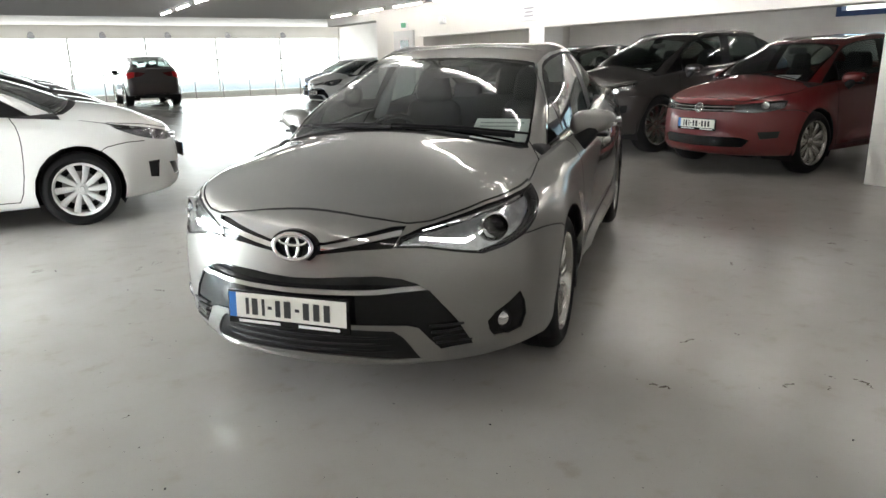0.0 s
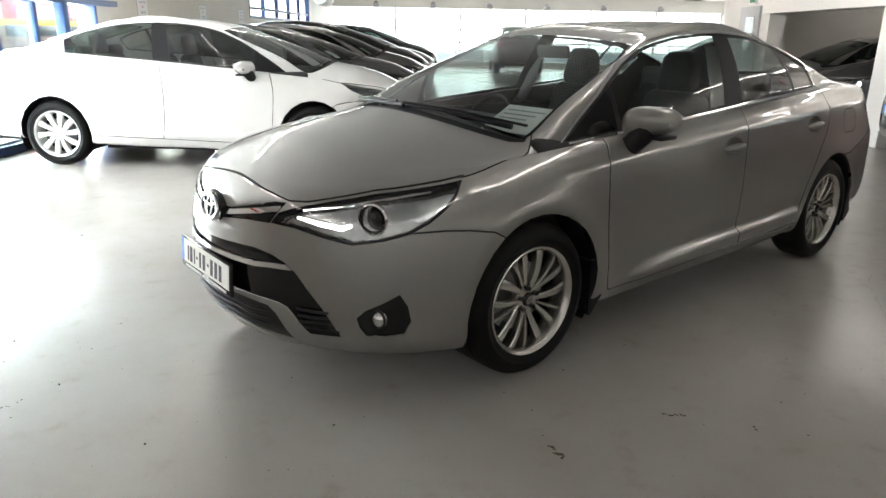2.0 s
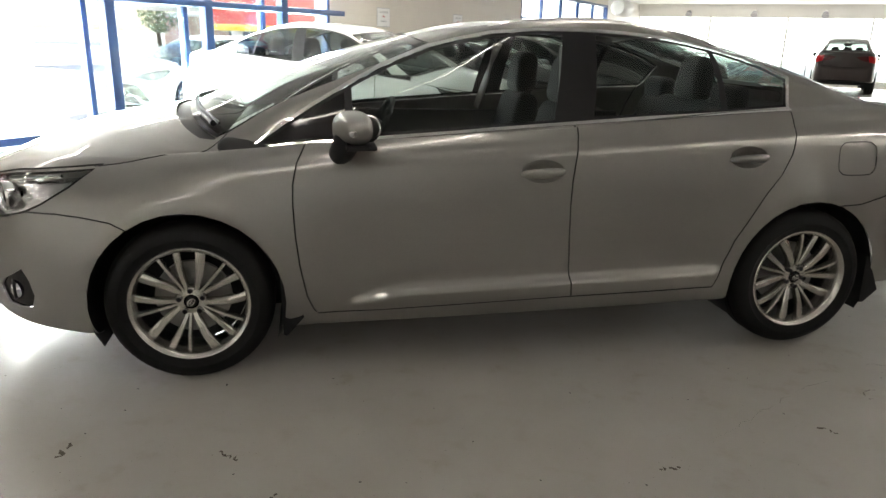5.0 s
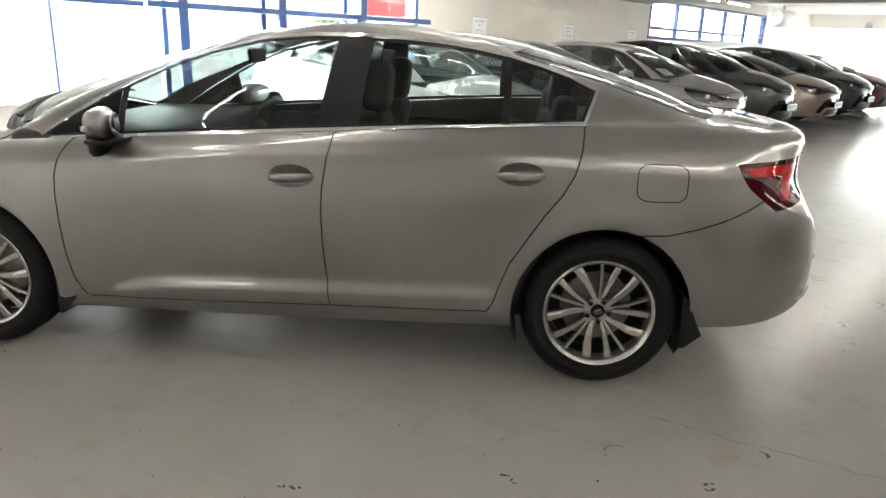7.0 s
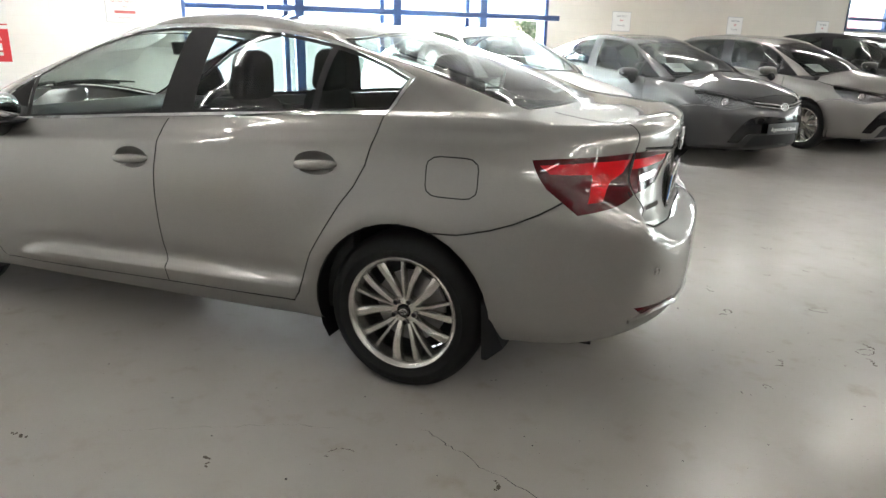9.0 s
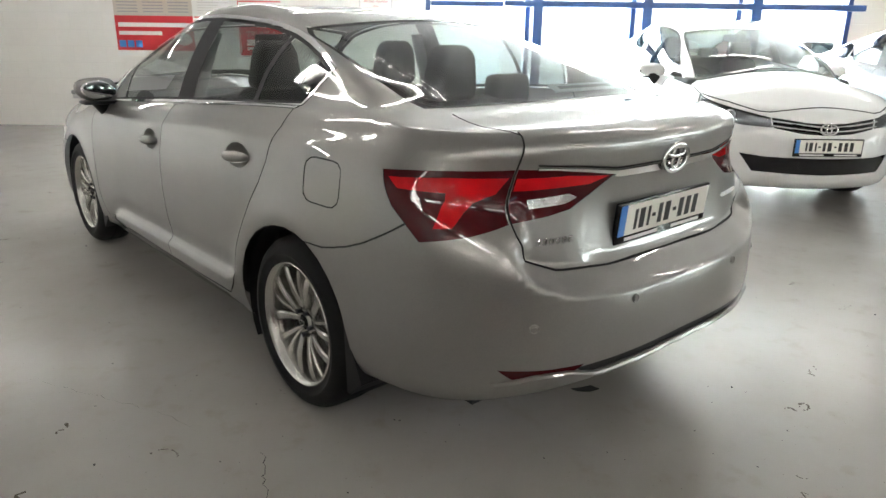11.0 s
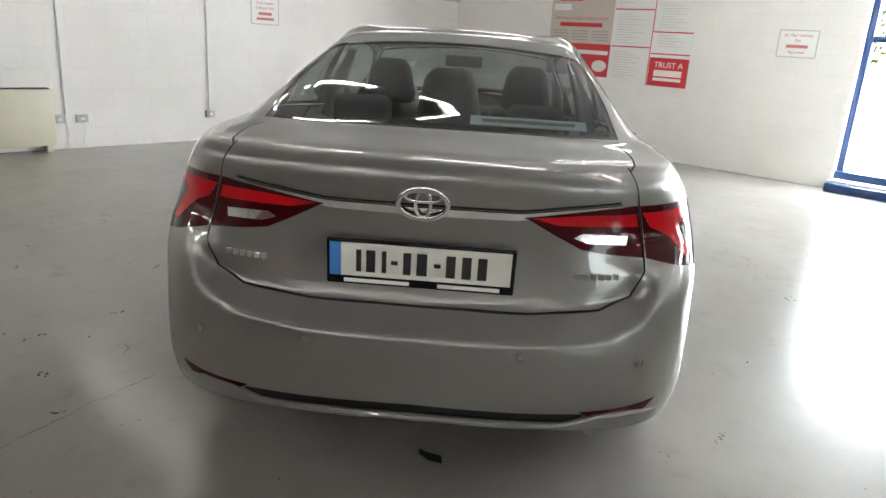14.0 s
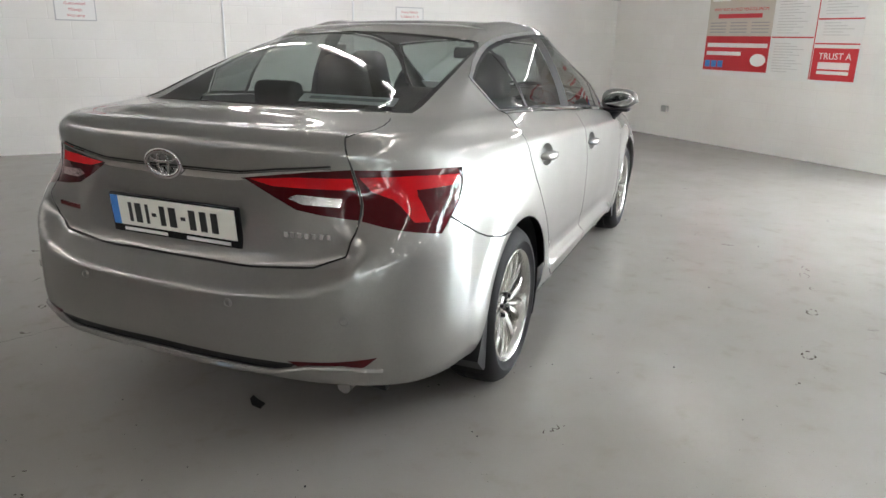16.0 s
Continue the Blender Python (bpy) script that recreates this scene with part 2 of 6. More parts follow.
# ---------------------------------------------------------------- mesh helpers
def finish(bm, name, material, parent=None, label="", smooth=None, m=None):
    if smooth is not None:
        for f in bm.faces:
            f.smooth = True
        for e in bm.edges:
            if len(e.link_faces) == 2 and e.calc_face_angle(0) > radians(smooth):
                e.smooth = False
    me = bpy.data.meshes.new(name)
    bm.to_mesh(me)
    bm.free()
    for x in material if isinstance(material, (list, tuple)) else (material,):
        me.materials.append(x)
    ob = new(name, me)
    if parent is not None:
        ob.parent = parent
    if m is not None:
        ob.matrix_basis = m
    if label:
        tagged(ob, label)
    return ob


def part(name, bm, material, parent, label="", smooth=35):
    return finish(bm, name, material, parent, label, smooth)


def add_box(bm, x0, x1, y0, y1, z0, z1, bevel=0.0, seg=2, m=None):
    r = bmesh.ops.create_cube(bm, size=1, matrix=Matrix.LocRotScale(((x0 + x1) / 2, (y0 + y1) / 2, (z0 + z1) / 2), None, (x1 - x0, y1 - y0, z1 - z0)))
    vs = r["verts"]
    if bevel:
        es = list({e for v in vs for e in v.link_edges})
        b = bmesh.ops.bevel(bm, geom=es, offset=bevel, segments=seg, profile=.5, affect="EDGES")
        vs = list({v for f in b["faces"] for v in f.verts} | {v for v in vs if v.is_valid})
    if m is not None:
        bmesh.ops.transform(bm, matrix=m, verts=vs)
    return vs


def box_bm(x0, x1, y0, y1, z0, z1, bevel=0.0, seg=2, m=None):
    bm = bmesh.new()
    add_box(bm, x0, x1, y0, y1, z0, z1, bevel, seg, m)
    return bm


def add_tube(bm, pts, r, sides=8, flat=1.0, caps=True):
    """A round bar along a line of points; flat squeezes it."""
    pts = [Vector(p) for p in pts]
    rings = []
    rs = r if isinstance(r, (list, tuple)) else [r] * len(pts)
    for i, p in enumerate(pts):
        d = (pts[min(i + 1, len(pts) - 1)] - pts[max(i - 1, 0)]).normalized()
        up = Vector((0, 0, 1)) if abs(d.z) < .9 else Vector((1, 0, 0))
        s = d.cross(up).normalized()
        t = s.cross(d)
        rings.append([bm.verts.new(p + s * math.cos(a) * rs[i] + t * math.sin(a) * rs[i] * flat) for a in np.linspace(0, 2 * math.pi, sides, endpoint=False)])
    for a, b in zip(rings, rings[1:]):
        for k in range(sides):
            bm.faces.new((a[k], a[(k + 1) % sides], b[(k + 1) % sides], b[k]))
    if caps:
        bm.faces.new(rings[0][::-1])
        bm.faces.new(rings[-1])
    bmesh.ops.recalc_face_normals(bm, faces=bm.faces[:])


def add_lathe(bm, prof, sides=48, closed=False):
    """Turns a line of (radius, y) round the y axis."""
    rings = [[bm.verts.new((r * math.sin(a), y, r * math.cos(a))) for a in np.linspace(0, 2 * math.pi, sides, endpoint=False)] if r > 1e-6 else [bm.verts.new((0, y, 0))] for r, y in prof]
    pairs = list(zip(rings, rings[1:])) + ([(rings[-1], rings[0])] if closed else [])
    for a, b in pairs:
        for k in range(sides):
            q = [a[k % len(a)], a[(k + 1) % len(a)], b[(k + 1) % len(b)], b[k % len(b)]]
            q = list(dict.fromkeys(q))
            if len(q) > 2:
                bm.faces.new(q)
    bmesh.ops.recalc_face_normals(bm, faces=bm.faces[:])


def add_prism(bm, outline, z0, z1, m=None):
    """A flat outline of (x, y) given thickness."""
    lo = [bm.verts.new((x, y, z0)) for x, y in outline]
    hi = [bm.verts.new((x, y, z1)) for x, y in outline]
    n = len(lo)
    fs = [bm.faces.new(lo[::-1]), bm.faces.new(hi)]
    for i in range(n):
        fs.append(bm.faces.new((lo[i], lo[(i + 1) % n], hi[(i + 1) % n], hi[i])))
    bmesh.ops.recalc_face_normals(bm, faces=fs)
    if m is not None:
        bmesh.ops.transform(bm, matrix=m, verts=lo + hi)
    return lo + hi


def ellipse(cx, cy, rx, ry, n=20):
    return [(cx + rx * math.cos(a), cy + ry * math.sin(a)) for a in np.linspace(0, 2 * math.pi, n, endpoint=False)]


def letters(name, text, size, material, parent, m, depth=.0015, align="CENTER", label=""):
    """Raised letters as a mesh, lying in their own x-y plane."""
    cu = bpy.data.curves.new(name, "FONT")
    cu.body, cu.size, cu.align_x, cu.align_y, cu.extrude = text, size, align, "CENTER", depth
    cu.resolution_u = 3
    tmp = new("letters_source", cu)
    bpy.context.view_layer.update()
    me = bpy.data.meshes.new_from_object(tmp.evaluated_get(bpy.context.evaluated_depsgraph_get()))
    bpy.data.objects.remove(tmp)
    bpy.data.curves.remove(cu)
    me.name = name
    me.materials.clear()
    me.materials.append(material)
    ob = new(name, me)
    ob.parent = parent
    ob.matrix_basis = m
    if label:
        tagged(ob, label)
    return ob


def thing(name, label, category, m=None, group="", kind=""):
    ob = new(name)
    ob.empty_display_size = .1
    tagged(ob, label, category, group, kind)
    if m is not None:
        ob.matrix_world = m
    return ob

# ---------------------------------------------------------------- the hall
def slab(name, u0, u1, v0, v1, z0, z1, material, kind="structure", label="", parent=None, category=""):
    """A block lying along the room's axes, with its blockwork laid out in metres."""
    bm = box_bm(u0, u1, v0, v1, z0, z1)
    uvl = bm.loops.layers.uv.new("uv")
    for f in bm.faces:
        n = f.normal
        for l in f.loops:
            c = l.vert.co
            l[uvl].uv = (c.y, c.z) if abs(n.x) > .5 else (c.x, c.z) if abs(n.y) > .5 else (c.x, c.y)
    ob = finish(bm, name, material, parent)
    if parent is None:
        ob.matrix_world = ROOM
        tagged(ob, label, category, "", kind)
    return ob


U0, U1, V1 = 5.95, 6.1, 5.5
slab("floor", -11, 6.1, -27.5, 5.5, -.2, 0, M_FLOOR, label="pale grey sealed concrete floor, scuffed and spotted")
slab("wall_heater", -11, 6.4, V1, V1 + .3, 0, CEIL, M_WALL, label="white painted blockwork wall")
slab("wall_window", U0, U1 + .3, -.62, V1, 0, CEIL, M_WALL, label="white painted blockwork wall with notices")
slab("wall_window", U1, U1 + .3, -14.8, -6.55, 0, HIGH, M_CREAM, label="cream painted blockwork wall between windows")
slab("wall_window", U1, U1 + .3, -22.8, -14.8, 0, 1.68, M_CREAM, label="cream painted wall under a high window")
slab("wall_window", U1, U1 + .3, -27.5, -22.8, 0, HIGH, M_WALL, label="white painted wall")
slab("wall_window", U1, U1 + .3, -6.55, -.62, 2.42, CEIL, M_WALL, label="white painted lintel over tall windows")
slab("wall_window", U1, U1 + .3, -22.8, -14.8, 2.65, HIGH, M_CREAM, label="cream painted lintel over a high window")
slab("wall_far", -11, 6.4, -27.8, -27.5, 2.45, HIGH, M_WALL, label="white painted wall over the far windows")
slab("wall_far", -11, 6.4, -27.8, -27.5, 0, .25, M_WALL, label="low white upstand under the far windows")
slab("wall_back", -11.3, -11, -27.8, 5.95, 0, 2.0, M_WALL, label="white painted rear wall of the parking bays")
slab("wall_back", -11.3, -11, -27.8, -3.9, 2.0, HIGH, M_WALL, label="white painted rear wall of the parking bays")
slab("wall_back", -11.3, -11, -1.6, 5.95, 2.0, CEIL, M_WALL, label="white painted rear wall of the parking bays")
slab("ceiling", -11.3, 6.4, STEP, 5.95, CEIL, CEIL + .2, M_CEIL, label="grey painted concrete soffit")
slab("ceiling", -11.3, 6.4, -27.8, STEP, HIGH, HIGH + .2, M_HIGH, label="white painted soffit of the far bay")
slab("wall_step", -11, 6.4, STEP, STEP + .2, CEIL + .2, HIGH + .2, M_HIGH, label="white painted step between two soffit heights")
slab("beam", -5.35, -4.95, -9.4, V1, 1.84, CEIL, M_BEAM, label="deep cream painted beam over the parking bays", category="beam")
slab("beam", -5.5, -5.1, -14.6, -9.4, 2.3, CEIL, M_BEAM, label="deep cream painted beam over the parking bays", category="beam")
slab("wall_partition", -11, -5.4, -11.6, -11.4, 0, CEIL, M_BEAM, label="cream painted partition wall with a door")
slab("column", -5.35, -4.95, .1, .5, 0, 1.84, M_WALL, label="square white painted column under the beam", category="column")
slab("column", -5.35, -4.95, -5.6, -5.2, 0, 1.84, M_WALL, label="square white painted column under the beam", category="column")
slab("ledge", -11, U1, V1 - .07, V1, 2.02, 2.09, M_CEIL, label="white painted ledge along the wall", category="ledge")


def window(name, v0, v1, z0, z1, posts, transoms, label, inner=False):
    """A blue framed window in the front wall; inner posts stand a little inside the frame."""
    w = thing(name, label, "window", ROOM, kind="structure")
    t = .07
    for a, b in ((v0, v0 + t), (v1 - t, v1)):
        part("window_frame", box_bm(U1 - .02, U1 + .13, a, b, z0, z1, .006), M_BLUE, w)
    for a, b in ((z0, z0 + t), (z1 - t, z1)):
        part("window_frame", box_bm(U1 - .02, U1 + .13, v0 + t, v1 - t, a, b, .006), M_BLUE, w)
    ps = [v0 + t / 2, *posts, v1 - t / 2]
    for p in posts:
        part("mullion", box_bm(U1, U1 + .11, p - .035, p + .035, z0 + t, z1 - t, .006), M_BLUE, w)
    for a, b in zip(ps, ps[1:]):
        zs = [z0 + t, *transoms, z1 - t]
        for z in transoms:
            part("transom", box_bm(U1 + .01, U1 + .10, a + .037, b - .037, z - .035, z + .035, .006), M_BLUE, w)
        for c, d in zip(zs, zs[1:]):
            pane = part("pane", box_bm(U1 + .05, U1 + .058, a + .036, b - .036, c, d), M_PANE, w)
            pane.visible_shadow = False
    if inner:
        for p in posts:
            part("inner_post", box_bm(U1 - .34, U1 - .22, p - .16, p - .03, .2, z1, .008), M_BLUE, w, "square blue steel post")
        part("sill_rail", box_bm(U1 - .42, U1 - .33, v0, v1, .0, .10, .01), M_BLUE, w, "blue kick rail along the floor")
        part("sill_rail", box_bm(U1 - .10, U1 - .022, v0, v1, .0, .21, .01), M_BLUE, w, "blue kick rail along the floor")
        part("sill_board", box_bm(U1 - .325, U1 - .105, v0, v1, .02, .125, .005), M_WHITE, w, "white sill board")
        part("head_rail", box_bm(U1 - .34, U1 - .22, v0, v1 - 1.05, 1.66, 1.74, .01), M_BLUE, w, "blue cross rail")
    return w


window("window_1", -6.55, -.62, 0, 2.42, (-2.03, -3.5, -4.98), (1.70,), "tall blue framed shopfront window facing a bright forecourt", True)
window("window_2", -22.8, -14.8, 1.68, 2.65, (-16.4, -18.0, -19.6, -21.2), (1.95,), "high blue framed window in the cream wall")
w3 = thing("window_3", "small blue framed window in the back wall", "window", ROOM, kind="structure")
for a, b, c, d in ((-3.9, -3.8, 2.0, CEIL), (-1.7, -1.6, 2.0, CEIL), (-3.8, -1.7, 2.0, 2.1), (-2.8, -2.7, 2.1, CEIL)):
    part("window_frame", box_bm(-11.15, -10.98, a, b, c, d, .005), M_BLUE, w3)
for a, b in ((-3.8, -2.8), (-2.7, -1.7)):
    part("pane", box_bm(-11.1, -11.092, a, b, 2.1, CEIL), M_PANE, w3).visible_shadow = False

# far side: a long run of white framed windows behind a balustrade
M_FRAME = plain("white_frame_paint", (.75, .76, .76), .4, vary=.04)
w4 = thing("window_4", "long white framed windows across the far end", "window", ROOM, kind="structure")
for i in range(7):
    u = -11 + i * 2.85
    part("mullion", box_bm(u - .04, u + .04, -27.72, -27.6, .25, 2.45, .006), M_FRAME, w4)
    if i < 6:
        part("transom", box_bm(u + .04, u + 2.81, -27.7, -27.62, 1.55, 1.61, .005), M_FRAME, w4)
        for c, d in ((.25, 1.55), (1.61, 2.45)):
            part("pane", box_bm(u + .04, u + 2.81, -27.67, -27.662, c, d), M_PANE, w4).visible_shadow = False
bal = thing("balustrade", "glass balustrade with steel posts and a slim handrail", "balustrade", ROOM, kind="structure")
for i in range(14):
    u = -9.5 + i * 1.12
    bm = box_bm(u - .02, u + .02, -26.03, -25.99, 0, 1.04, .004)
    part("post", bm, M_STEEL, bal)
    if i < 13:
        part("pane", box_bm(u + .05, u + 1.07, -26.015, -26.005, .12, .95), M_PANE, bal)
bm = bmesh.new()
add_tube(bm, [(-9.6, -26.01, 1.06), (5.3, -26.01, 1.06)], .025)
part("handrail", bm, M_STEEL, bal)

# spotlights along the far wall
for i in range(6):
    u = -8.2 + i * 2.45
    sp = thing("wall_spotlight", "small grey wall spotlight on a bracket", "spotlight", ROOM @ pose(u, -27.42, 2.66), "spotlights on the far wall")
    bm = bmesh.new()
    add_tube(bm, [(0, .09, -.02), (0, .2, -.14)], [.09, .13], 12)
    part("head", bm, plain("spot_grey", (.30, .30, .31), .5), sp)
    part("bracket", box_bm(-.02, .02, -.08, .1, -.03, .01, .004), M_STEEL, sp)

# ceiling tubes
M_TRAY = plain("white_tray", (.82, .82, .80), .4, vary=.03)
_first = None
for u, v0, n in ((-8.46, -10.55, 6), (-4.47, -12.2, 10), (-.48, -12.2, 11), (3.5, -13.85, 12)):
    for i in range(n):
        m = room_pose(u, v0 + i * 1.65, CEIL - .002)
        if _first is None:
            _first = thing("tube_light", "white ceiling batten with a lit fluorescent tube", "light", m, "ceiling tube lights")
            part("batten", box_bm(-.04, .04, -.63, .63, -.045, 0, .006), M_TRAY, _first)
            bm = bmesh.new()
            add_tube(bm, [(0, -.59, -.064), (0, .59, -.064)], .013, 14)
            part("tube", bm, M_TUBE, _first, "glowing white fluorescent tube")
            for y in (-.605, .605):
                part("end_cap", box_bm(-.022, .022, y - .015, y + .015, -.088, -.0455, .004), M_TRAY, _first)
        else:
            copy_thing(_first, m)

# ---------------------------------------------------------------- outside
M_YARD = plain("forecourt_concrete", (.42, .41, .39), .8, vary=.12, scale=1.5, bump=.2)
bm = bmesh.new()
bmesh.ops.create_grid(bm, x_segments=2, y_segments=2, size=900, matrix=pose(0, 0, -.21))
tagged(finish(bm, "ground", M_YARD), "pale concrete forecourt running to the horizon", "ground", "", "structure")

# Glowing sheet added outside so the far windows read as blown-out white daylight.
bm = bmesh.new()
bmesh.ops.create_grid(bm, x_segments=1, y_segments=1, size=1, matrix=ROOM @ pose(-4, -75, 12, 90, 0, 0) @ Matrix.Diagonal((90, 13, 1, 1)))
tagged(finish(bm, "backdrop", glow("backdrop_glow", (.93, .98, .95), 2.2)), "glowing white sheet standing in for the bright view past the far windows", "sky", "", "structure")

# canopy of a filling station across the forecourt: red band with a yellow line
sta = thing("filling_station", "filling station canopy with a red and yellow band", "canopy", ROOM @ pose(22, -32.5, -.2))
M_CANR = plain("canopy_red", (.62, .04, .03), .4)
M_CANY = plain("canopy_yellow", (.80, .55, .04), .4)
part("canopy", box_bm(0, 7, -14, 14, 2.5, 3.4, .05), M_FRAME, sta)
part("fascia", box_bm(-.12, -.004, -14, 14, 1.9, 3.4, .02), M_CANR, sta, "red fascia")
part("stripe", box_bm(-.16, -.124, -14, 14, 1.62, 1.89, .01), M_CANY, sta, "yellow stripe")
for v in (-9, 0, 9):
    part("post", box_bm(3, 3.4, v - .2, v + .2, 0, 2.5, .02), M_FRAME, sta)
kio = thing("kiosk", "low brick kiosk with a strip of windows", "building", ROOM @ pose(31, -44, -.2))
part("wall", box_bm(0, 5, -16, 16, 0, 2.4, .03), plain("kiosk_brick", (.36, .25, .20), .8, vary=.2, scale=4, bump=.2), kio)
part("roof", box_bm(-.3, 5.3, -16.3, 16.3, 2.4, 2.6, .02), M_FRAME, kio)
for v in range(-14, 15, 4):
    part("window", box_bm(-.04, -.004, v - 1.4, v + 1.4, .9, 2.0, .01), plain("kiosk_glass", (.12, .13, .14), .1), kio)
pil = thing("outside_column", "white rendered column outside the shopfront", "column", ROOM)
part("shaft", box_bm(6.75, 7.2, -1.75, -.75, -.2, 3.4, .01), M_WALL, pil)

M_LEAF = plain("leaves", (.06, .12, .035), .7, vary=.5, scale=3)
M_BARK = plain("bark", (.10, .08, .06), .9, vary=.3)


def tree(m, h, seed):
    rng = random.Random(seed)
    t = thing("tree", "leafy green tree beyond the forecourt", "tree", m, "trees outside")
    bm = bmesh.new()
    add_tube(bm, [(0, 0, 0), (.05, .03, h * .3), (.1, 0, h * .6)], [.16, .12, .05], 8)
    for k in range(6):
        a = k * 1.05
        add_tube(bm, [(.05, .02, h * .34 + k * .1), (math.cos(a) * h * .2, math.sin(a) * h * .2, h * .6 + .1 * k)], [.05, .015], 6)
    part("trunk", bm, M_BARK, t)
    vs, fs = [], []
    for k in range(1500):
        a, r, z = rng.uniform(0, 6.283), rng.random() ** .5, rng.uniform(-1, 1)
        rr = h * .33 * r * math.sqrt(max(.05, 1 - z * z)) * (1 + .25 * math.sin(3 * a + seed))
        c = Vector((rr * math.cos(a), rr * math.sin(a), h * .66 + z * h * .33))
        q = Euler((rng.uniform(0, 6), rng.uniform(0, 6), rng.uniform(0, 6))).to_matrix()
        s = rng.uniform(.07, .15) * h / 5
        i = len(vs)
        vs += [tuple(c + q @ Vector(p)) for p in ((-s, 0, 0), (0, -s * .5, 0), (s, 0, 0), (0, s * .5, s * .2))]
        fs.append((i, i + 1, i + 2, i + 3))
    me = bpy.data.meshes.new("crown")
    me.from_pydata(vs, [], fs)
    me.materials.append(M_LEAF)
    ob = new("crown", me)
    ob.parent = t
    return t


for k, (u, v, h) in enumerate(((28, 5, 4.2), (30, 14, 4.5), (34, -26, 4.4))):
    tree(room_pose(u, v, -.2), h, k)

# ---------------------------------------------------------------- notices, poster, heater, sockets
def notice(m, w, h, lines, label, group="notices on the walls"):
    """A laminated sheet on a wall: drawn in its own x (along) and y (up) plane."""
    t = thing("notice", label, "notice", m, group)
    part("sleeve", box_bm(-w / 2 - .012, w / 2 + .012, -h / 2 - .012, h / 2 + .012, 0, .003, .001, 1), plain("clear_sleeve", (.55, .55, .56), .25, vary=.04), t, "clear plastic sleeve")
    part("sheet", box_bm(-w / 2, w / 2, -h / 2, h / 2, .0032, .0045, .0005, 1), M_WHITE, t)
    for text, y, size, mat_ in lines:
        if isinstance(text, str):
            letters("words", text, size, mat_, t, pose(0, y, .0062), .0008)
        else:
            part("word_bar", box_bm(-text / 2, text / 2, y - size * .35, y + size * .35, .0048, .0062), mat_, t)
    return t


def on_front(v, z, u=U0):
    return ROOM @ pose(u - .002, v, z, 90, 0, -90)


def on_heater(u, z):
    return ROOM @ pose(u, V1 - .002, z, 90, 0, 0)


notice(on_front(.05, 1.61), .42, .29, (("All Our Vehicles", .095, .048, M_PINKINK), ("Are", .035, .045, M_PINKINK), (.24, -.03, .05, M_PINKINK), ("Approved", -.095, .045, M_PINKINK)), "white laminated notice with pale red words")
for v in (-8.2, -11.2, -14.0):
    notice(on_front(v, 1.70, U1), .42, .32, (("Used Vehicle", .095, .05, M_GREYINK), ("Sale", .02, .05, M_PINKINK), ("Now On", -.07, .05, M_GREYINK)), "white laminated sale notice on the cream wall")
sk = thing("power_socket", "grey metal power socket box on the wall", "socket", ROOM @ pose(U0 - .002, 4.2, .42, 0, 0, -90), "wall sockets")
part("box", box_bm(-.06, .06, -.045, 0, -.045, .045, .006), plain("socket_grey", (.45, .45, .44), .4, metal=.4), sk)
notice(on_heater(2.24, 1.62), .40, .31, (("Every Vehicle", .1, .046, M_PINKINK), ("Is Subject To A", .04, .044, M_PINKINK), (.2, -.03, .05, M_PINKINK), (.26, -.095, .045, M_PINKINK)), "white laminated notice with pale red words")
notice(on_heater(-1.92, 1.66), .40, .31, ((.3, .09, .05, M_PINKINK), ("Guaranteed", .02, .046, M_PINKINK), ("Mileage", -.045, .046, M_PINKINK), ("Warranty", -.11, .046, M_PINKINK)), "white laminated notice with pale red words")

M_BEIGE = plain("poster_beige", (.58, .53, .46), .5, vary=.05)
po = thing("poster", "large red, beige and white price poster on the wall", "poster", on_front(2.45, 1.60))
part("board", box_bm(-1.13, 1.13, -.65, .66, 0, .006, .001, 1), M_WHITE, po)
part("panel", box_bm(-1.12, -.07, -.12, .65, .0065, .008), M_BEIGE, po, "beige panel")
part("panel", box_bm(-1.12, -.07, -.57, -.12, .0065, .008), M_REDINK, po, "red panel")
part("panel", box_bm(.56, 1.12, -.62, -.25, .0065, .008), M_REDINK, po, "red panel")
part("panel", box_bm(.565, 1.12, .5, .65, .0065, .008), M_REDINK, po, "red panel")
for y in (-.13, .36):
    part("rule", box_bm(-.05, .53, y - .008, y + .008, .0065, .008), M_REDINK, po)
for y in (-.2, .08):
    part("rule", box_bm(.56, 1.12, y - .008, y + .008, .0065, .008), M_REDINK, po)
part("rule", box_bm(.54, .552, -.62, .65, .0065, .008), M_REDINK, po)
letters("words", "WHY BUY A USED VEHICLE FROM", .058, M_REDINK, po, pose(-.595, .22, .0095), .0008)
part("word_bar", box_bm(-.95, -.24, .11, .165, .0085, .010), M_REDINK, po)
part("word_bar", box_bm(-1.0, -.60, .46, .56, .0085, .010), M_REDINK, po)
part("word_bar", box_bm(-1.08, -.78, .33, .42, .0085, .010), M_WHITE, po)
for k in range(4):
    for j in range(3):
        part("word_bar", box_bm(-1.07 + j * .34, -.80 + j * .34, .045 - k * .04, .058 - k * .04, .0085, .010), M_GREYINK, po)
part("word_bar", box_bm(-1.08, -.10, -.265, -.21, .0085, .010), M_WHITE, po)
part("word_bar", box_bm(-1.08, -.50, -.37, -.32, .0085, .010), M_WHITE, po)
letters("words", "TRUST A", .105, M_WHITE, po, pose(.84, -.345, .0095), .0008)
part("word_bar", box_bm(.64, 1.04, -.49, -.41, .0085, .010), M_WHITE, po)
part("word_bar", box_bm(.64, 1.04, -.55, -.51, .0085, .010), M_WHITE, po)
